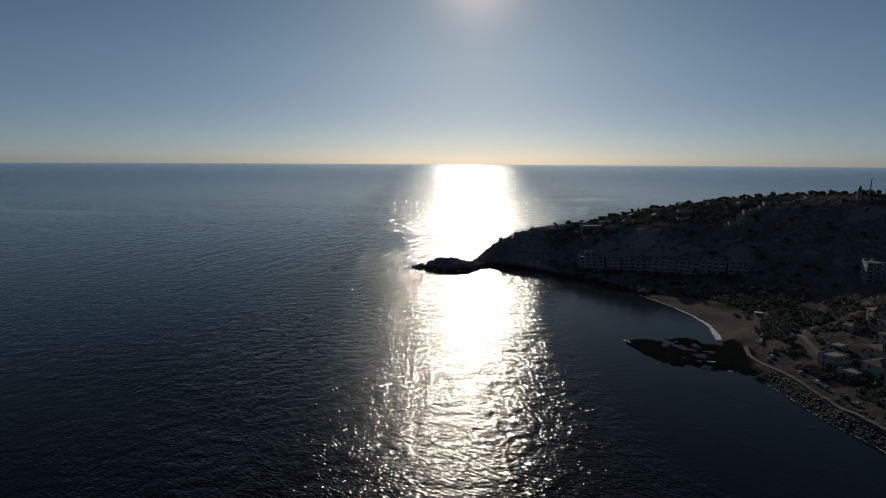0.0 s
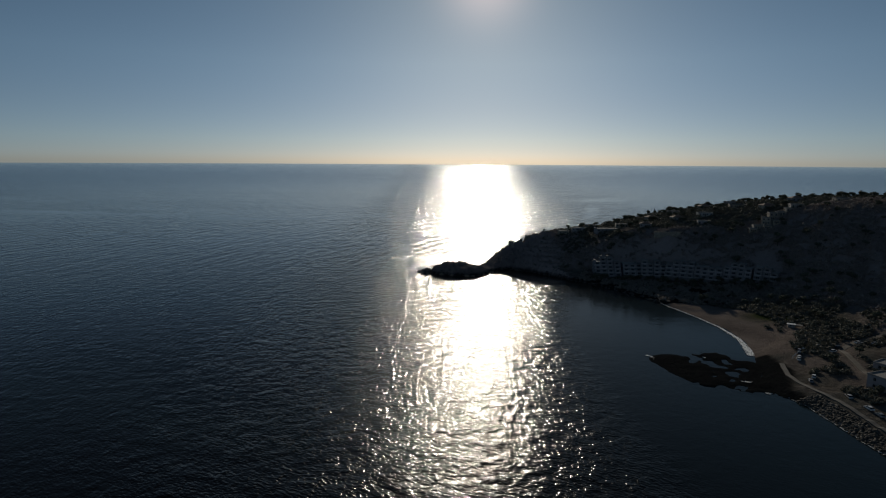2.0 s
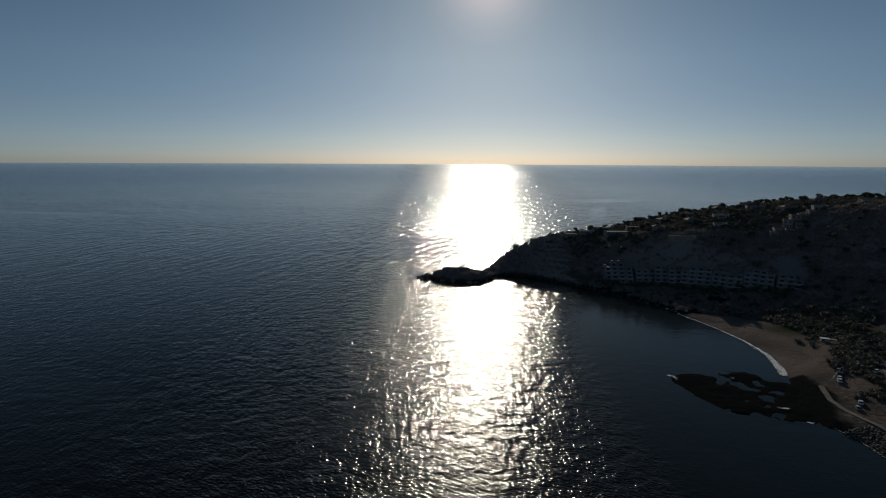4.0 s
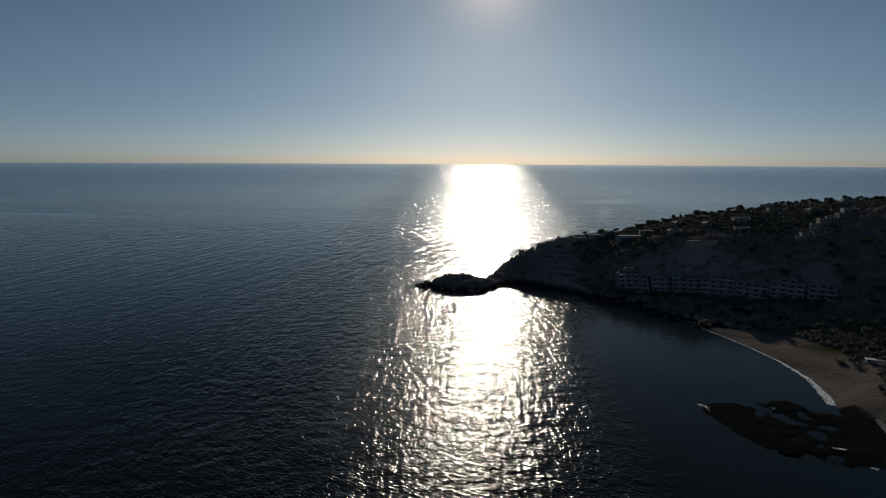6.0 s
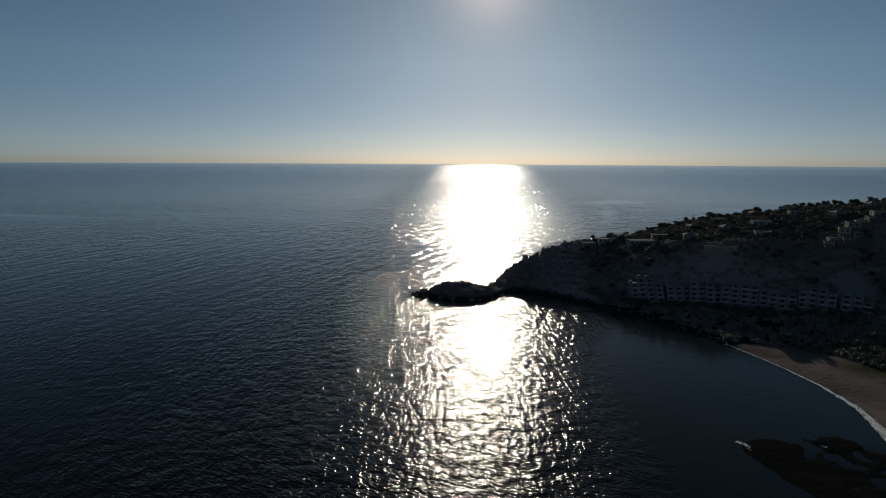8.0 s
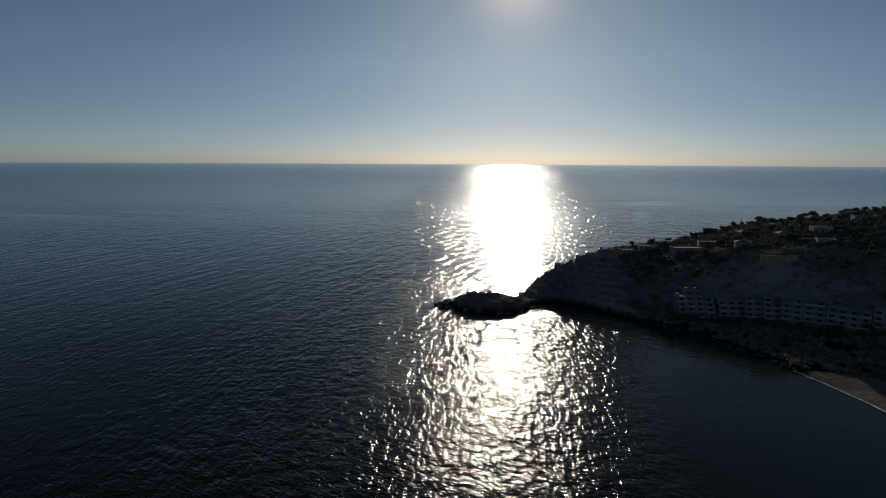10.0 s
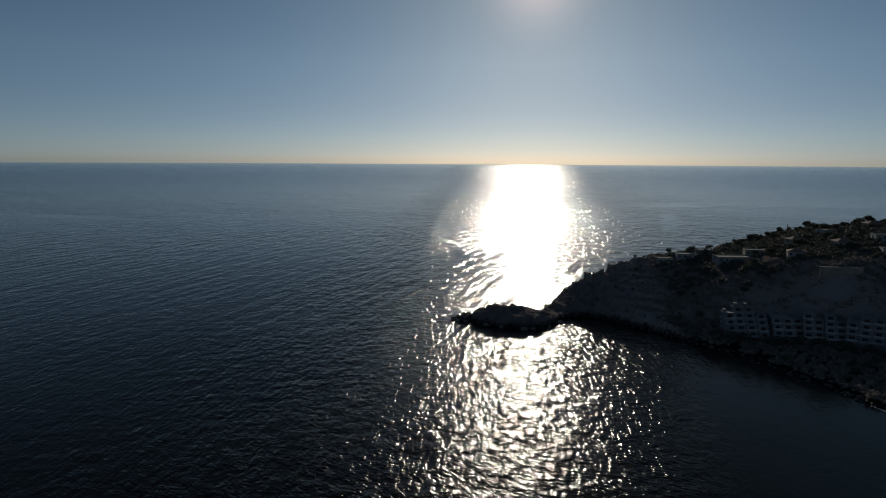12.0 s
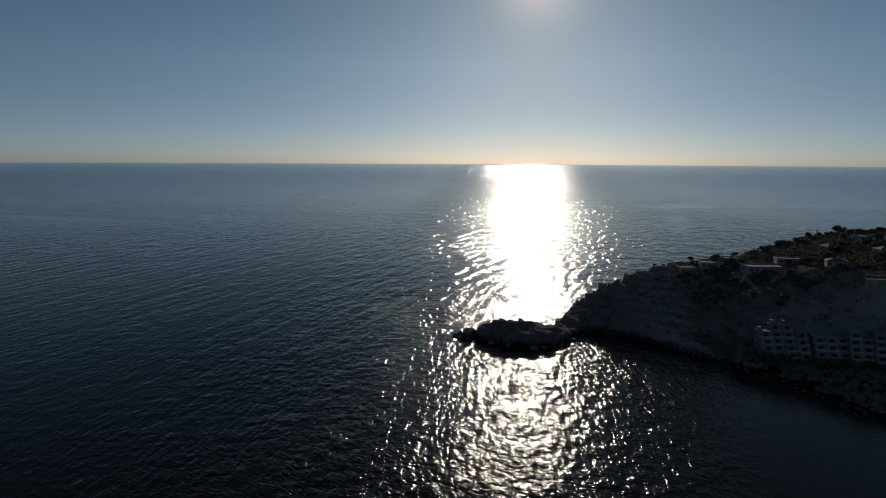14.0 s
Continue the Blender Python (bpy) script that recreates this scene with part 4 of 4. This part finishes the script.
def scrub():
    rng = np.random.default_rng(21)
    variants = []
    for _ in range(7):
        near = rng.uniform(-0.45, 0.45, (2, 2))
        variants.append(leaf_cloud([(near[0, 0], near[0, 1], 0.3), (near[1, 0], near[1, 1], 0.55)], [(0.85, 0.85, 0.6), (0.6, 0.6, 0.55)], 24, 0.34, rng, 0.6))
    pts, low, shore = [], [], []
    n = 48000
    xs, ys = rng.uniform(12, 500, n), rng.uniform(200, 760, n)
    d = signed_distance(xs, ys)
    b = 1.8 * np.exp(-((xs - 142) / 40) ** 2 - ((ys - 385) / 55) ** 2)
    rd = np.minimum(segment_distance(xs, ys, ROAD), segment_distance(xs, ys, LANE))
    patch = np.array([noise.noise((x / 30, y / 30, 9.1)) for x, y in zip(xs, ys)])
    ok = (d > 3) & ((b < 0.7) | ((b < 1.25) & (patch > 0.12) & (xs > 160) & (rng.random(n) < 0.35))) & (rd > 3) & (xs < 0.68 * ys + 25)
    ok &= ~((ys < 345) & (d < 20)) & ~((ys < 360) & (patch > 0.1)) & ~((xs < 45) & (rng.random(n) < 0.6))
    ok &= ~((ys > 360) & (patch > 0.42))
    for cx, cy, r in CLEAR:
        ok &= (xs - cx) ** 2 + (ys - cy) ** 2 > (r * 0.85) ** 2
    yard = 1.3 * np.clip(1.5 - segment_distance(xs, ys, LANE[:4]) / 4.5, 0, 1) + 1.6 * bell(xs, ys, 160, 314, 8, 9)
    ok &= yard < 0.5
    thin = rng.random(n)
    for x, y, q in zip(xs[ok], ys[ok], thin[ok]):
        if y > 470 and abs(ground_z(x, y + 2) - ground_z(x, y - 2)) > 2.6 and q < 0.62:
            continue
        big = 1.0 if x > 70 else 0.55
        z = ground_z(x, y)
        hem = 9 + 3 * noise.noise((x / 12, y / 12, 4.4))
        crest = 566 + 8 * noise.noise((x / 20, y / 20, 8.8))
        # Shaded slope takes the palest leaf, shaded foot the middle, sunlit ground the darkest.
        if z > hem and (y < crest or x < 75):
            kind = pts
        else:
            kind = shore if 438 < y < crest else low
        kind.append((x, y, z, rng.uniform(0.9, 2.3) * big))
    for label, leaf, where in (("scrub covering the headland slope, coloured palest to lift its shade", SHADED_SCRUB_LEAF, pts), ("dense scrub on the sunlit ground, coloured darker against the sun", SUNLIT_SCRUB_LEAF, low), ("scrub along the foot of the cliff, coloured paler to lift its shade", SHADED_FOOT_LEAF, shore)):
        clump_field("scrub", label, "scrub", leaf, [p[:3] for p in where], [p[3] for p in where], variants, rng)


scrub()


# ---- rocks along the water ----
def boulders(name, label, points, sizes, seed, mat):
    rng = np.random.default_rng(seed)
    variants = []
    for _ in range(8):
        v = ICO_V * (1 + rng.normal(0, 0.2, (len(ICO_V), 1))) * np.array([1, rng.uniform(0.7, 1), rng.uniform(0.6, 0.85)])
        variants.append((v, ICO_F))
    return clump_field(name, label, "rocks", mat, points, sizes, variants, rng)


def rock_armour():
    rng = np.random.default_rng(31)
    xs, ys = rng.uniform(125, 165, 16000), rng.uniform(150, 272, 16000)
    d = signed_distance(xs, ys)
    rd = segment_distance(xs, ys, ROAD)
    ok = (d > -1.5) & (d < 11) & (rd > 2.3) & (xs < 152)
    pts = [(x, y, ground_z(x, y) + 0.1) for x, y in zip(xs[ok], ys[ok])][:2600]
    return boulders("rock_armour", "rough quarry stone armour sloping into the sea", pts, rng.uniform(0.35, 0.9, len(pts)), 32, BOULDER)


rock_armour()


def shore_rocks():
    rng = np.random.default_rng(41)
    pts, sizes = [], []
    for (ax, ay), (bx, by) in zip(SHORE[:19], SHORE[1:20]):
        n = int(math.hypot(bx - ax, by - ay) * 1.6)
        for _ in range(n):
            t = rng.random()
            x, y = ax + (bx - ax) * t + rng.normal(0, 1.3), ay + (by - ay) * t + rng.normal(0, 1.3)
            pts.append((x, y, max(ground_z(x, y), -0.4)))
            sizes.append(rng.uniform(0.35, 1.1))
    return boulders("shore_rocks", "wet dark rocks broken along the waterline", pts, sizes, 42, WET_ROCK)


shore_rocks()


def outcrop(name, label, x, y, z, sx, sy, sz, turn, seed, group):
    """An angular block of bedrock, sunk into the slope or the sea floor."""
    rng = np.random.default_rng(seed)
    bm = bmesh.new()
    for _ in range(26):
        p = rng.uniform(-1, 1, 3)
        p /= max(1.0, np.abs(p).max() * 1.0, np.linalg.norm(p) / 1.25)
        k = int(rng.integers(3))
        p[k] = math.copysign(1.0, p[k]) * rng.uniform(0.85, 1.0)
        bm.verts.new((p[0] * sx / 2, p[1] * sy / 2, p[2] * sz / 2))
    hull = bmesh.ops.convex_hull(bm, input=list(bm.verts))
    bmesh.ops.delete(bm, geom=[v for v in hull["geom_interior"] if isinstance(v, bmesh.types.BMVert)], context="VERTS")
    bmesh.ops.delete(bm, geom=[v for v in bm.verts if not v.link_faces], context="VERTS")
    bmesh.ops.recalc_face_normals(bm, faces=list(bm.faces))
    ob = part(name, bm, CLIFF_ROCK)
    ob.matrix_basis = pose(x, y, z, 0, 0, turn)
    return tagged(ob, label, "rock", group)


for k, (x, y, z, sx, sy, sz, turn) in enumerate(((3.2, 581, 1.2, 9.5, 5, 4.2, 8), (10.5, 592, 4.5, 5.5, 6, 7.5, -10), (13.5, 597, 8.5, 5, 6, 6.5, 20), (27.5, 596, 19.5, 5, 6, 8, 5),
                                                 (36, 600, 22.5, 5, 5, 6, -25), (44, 600, 26.5, 6, 5, 5, 12), (52, 606, 27, 5, 5, 5, 30), (20, 599, 13, 5, 5, 6, 40))):
    outcrop("rock_outcrop", "dark angular limestone ledge jutting from the headland tip", x, y, z, sx, sy, sz, turn, 200 + k, "rock ledges")
for k, (x, y, z, sx, sy, sz, turn) in enumerate(((-57, 547.5, 0.6, 3.5, 3, 2.6, 20), (-54, 543.5, 0.3, 3, 2.6, 2, 50), (-49, 542, 0.2, 2.6, 2.4, 1.8, 0), (-36, 536.5, 0.3, 4, 2.6, 2.2, 15),
                                                 (-27, 534, 0.3, 3, 2.4, 2, -20), (-13.5, 530.5, 0.4, 3.4, 3, 2.6, 35), (-8, 532.5, 0.2, 3, 2, 2, 10), (1, 540, 0.2, 3, 2.4, 2, 60), (8, 550, 0.2, 2.8, 2.4, 2, 25))):
    outcrop("rock", "dark wet rock awash beside the islet", x, y, z, sx, sy, sz, turn, 230 + k, "rocks round the islet")


# ---- surf ----
def foam(name, pts, widths, label, holes, seed, over_rock=False):
    """A ragged sheet of foam that lies on the water along a line."""
    rng = np.random.default_rng(seed)
    bm = bmesh.new()
    rows = []
    total = 0.0
    for k in range(len(pts) - 1):
        (ax, ay), (bx, by) = pts[k], pts[k + 1]
        n = max(1, int(math.hypot(bx - ax, by - ay) / 0.5))
        for i in range(n):
            t = i / n
            total += 0.5
            w = (widths[k] * (1 - t) + widths[k + 1] * t) * (0.75 + 0.5 * noise.noise((total * 0.25, seed, 0)))
            l = math.hypot(bx - ax, by - ay)
            nx, ny = -(by - ay) / l, (bx - ax) / l
            sway = 0.5 * noise.noise((total * 0.15, seed + 5, 2))
            m = max(3, int(max(widths) / 0.45))
            row = []
            for j in range(m + 1):
                x = ax + (bx - ax) * t + nx * (w * (j / m - 0.5) + sway) + rng.normal(0, 0.06)
                y = ay + (by - ay) * t + ny * (w * (j / m - 0.5) + sway) + rng.normal(0, 0.06)
                bed = ground_z(x, y) if over_rock else 0.0
                row.append(bm.verts.new((x, y, max(bed, 0.0) + 0.16 + 0.12 * rng.random())))
            rows.append(row)
    for a, lo in enumerate(rows[:-1]):
        hi = rows[a + 1]
        m = len(lo) - 1
        for j in range(m):
            edge = abs((j + 0.5) / m - 0.5) * 2
            if rng.random() > holes * (0.35 + edge):
                bm.faces.new((lo[j], lo[j + 1], hi[j + 1], hi[j]))
    loose = [v for v in bm.verts if not v.link_faces]
    bmesh.ops.delete(bm, geom=loose, context="VERTS")
    return tagged(part(name, bm, FOAM), label, "foam", kind="stuff")


foam("surf", [(127, 444), (138.5, 411), (144.6, 386), (146.2, 361), (142.8, 342), (139.8, 331)], [0.8, 1.5, 2.3, 3.6, 5.2, 5.5], "white surf breaking along the sand beach", 0.25, 1)
foam("surf", [(85.5, 328), (88, 325), (88.5, 320)], [2.4, 3.0, 1.0], "white wash round the reef tip", 0.5, 2)
foam("surf", [(131, 277), (134.4, 266), (136.2, 250), (137.8, 234), (139.2, 223), (144.2, 205), (147.5, 170)], [0.5, 0.6, 0.6, 0.6, 0.6, 0.6, 0.6], "thin white wash at the foot of the armour", 0.6, 3)
foam("surf", [(118.6, 292.8), (121, 291.8), (123.6, 291)], [1.2, 2.2, 0.8], "white wash over the reef", 0.6, 4, True)
foam("surf", [(123.6, 280.6), (125.2, 279.8), (127, 279.6)], [0.7, 1.6, 0.6], "white wash on a rock near the armour", 0.6, 5, True)
foam("surf", [(113.4, 326.8), (115.4, 325.6)], [0.8, 1.2], "thin white wash at the inner reef", 0.6, 6, True)
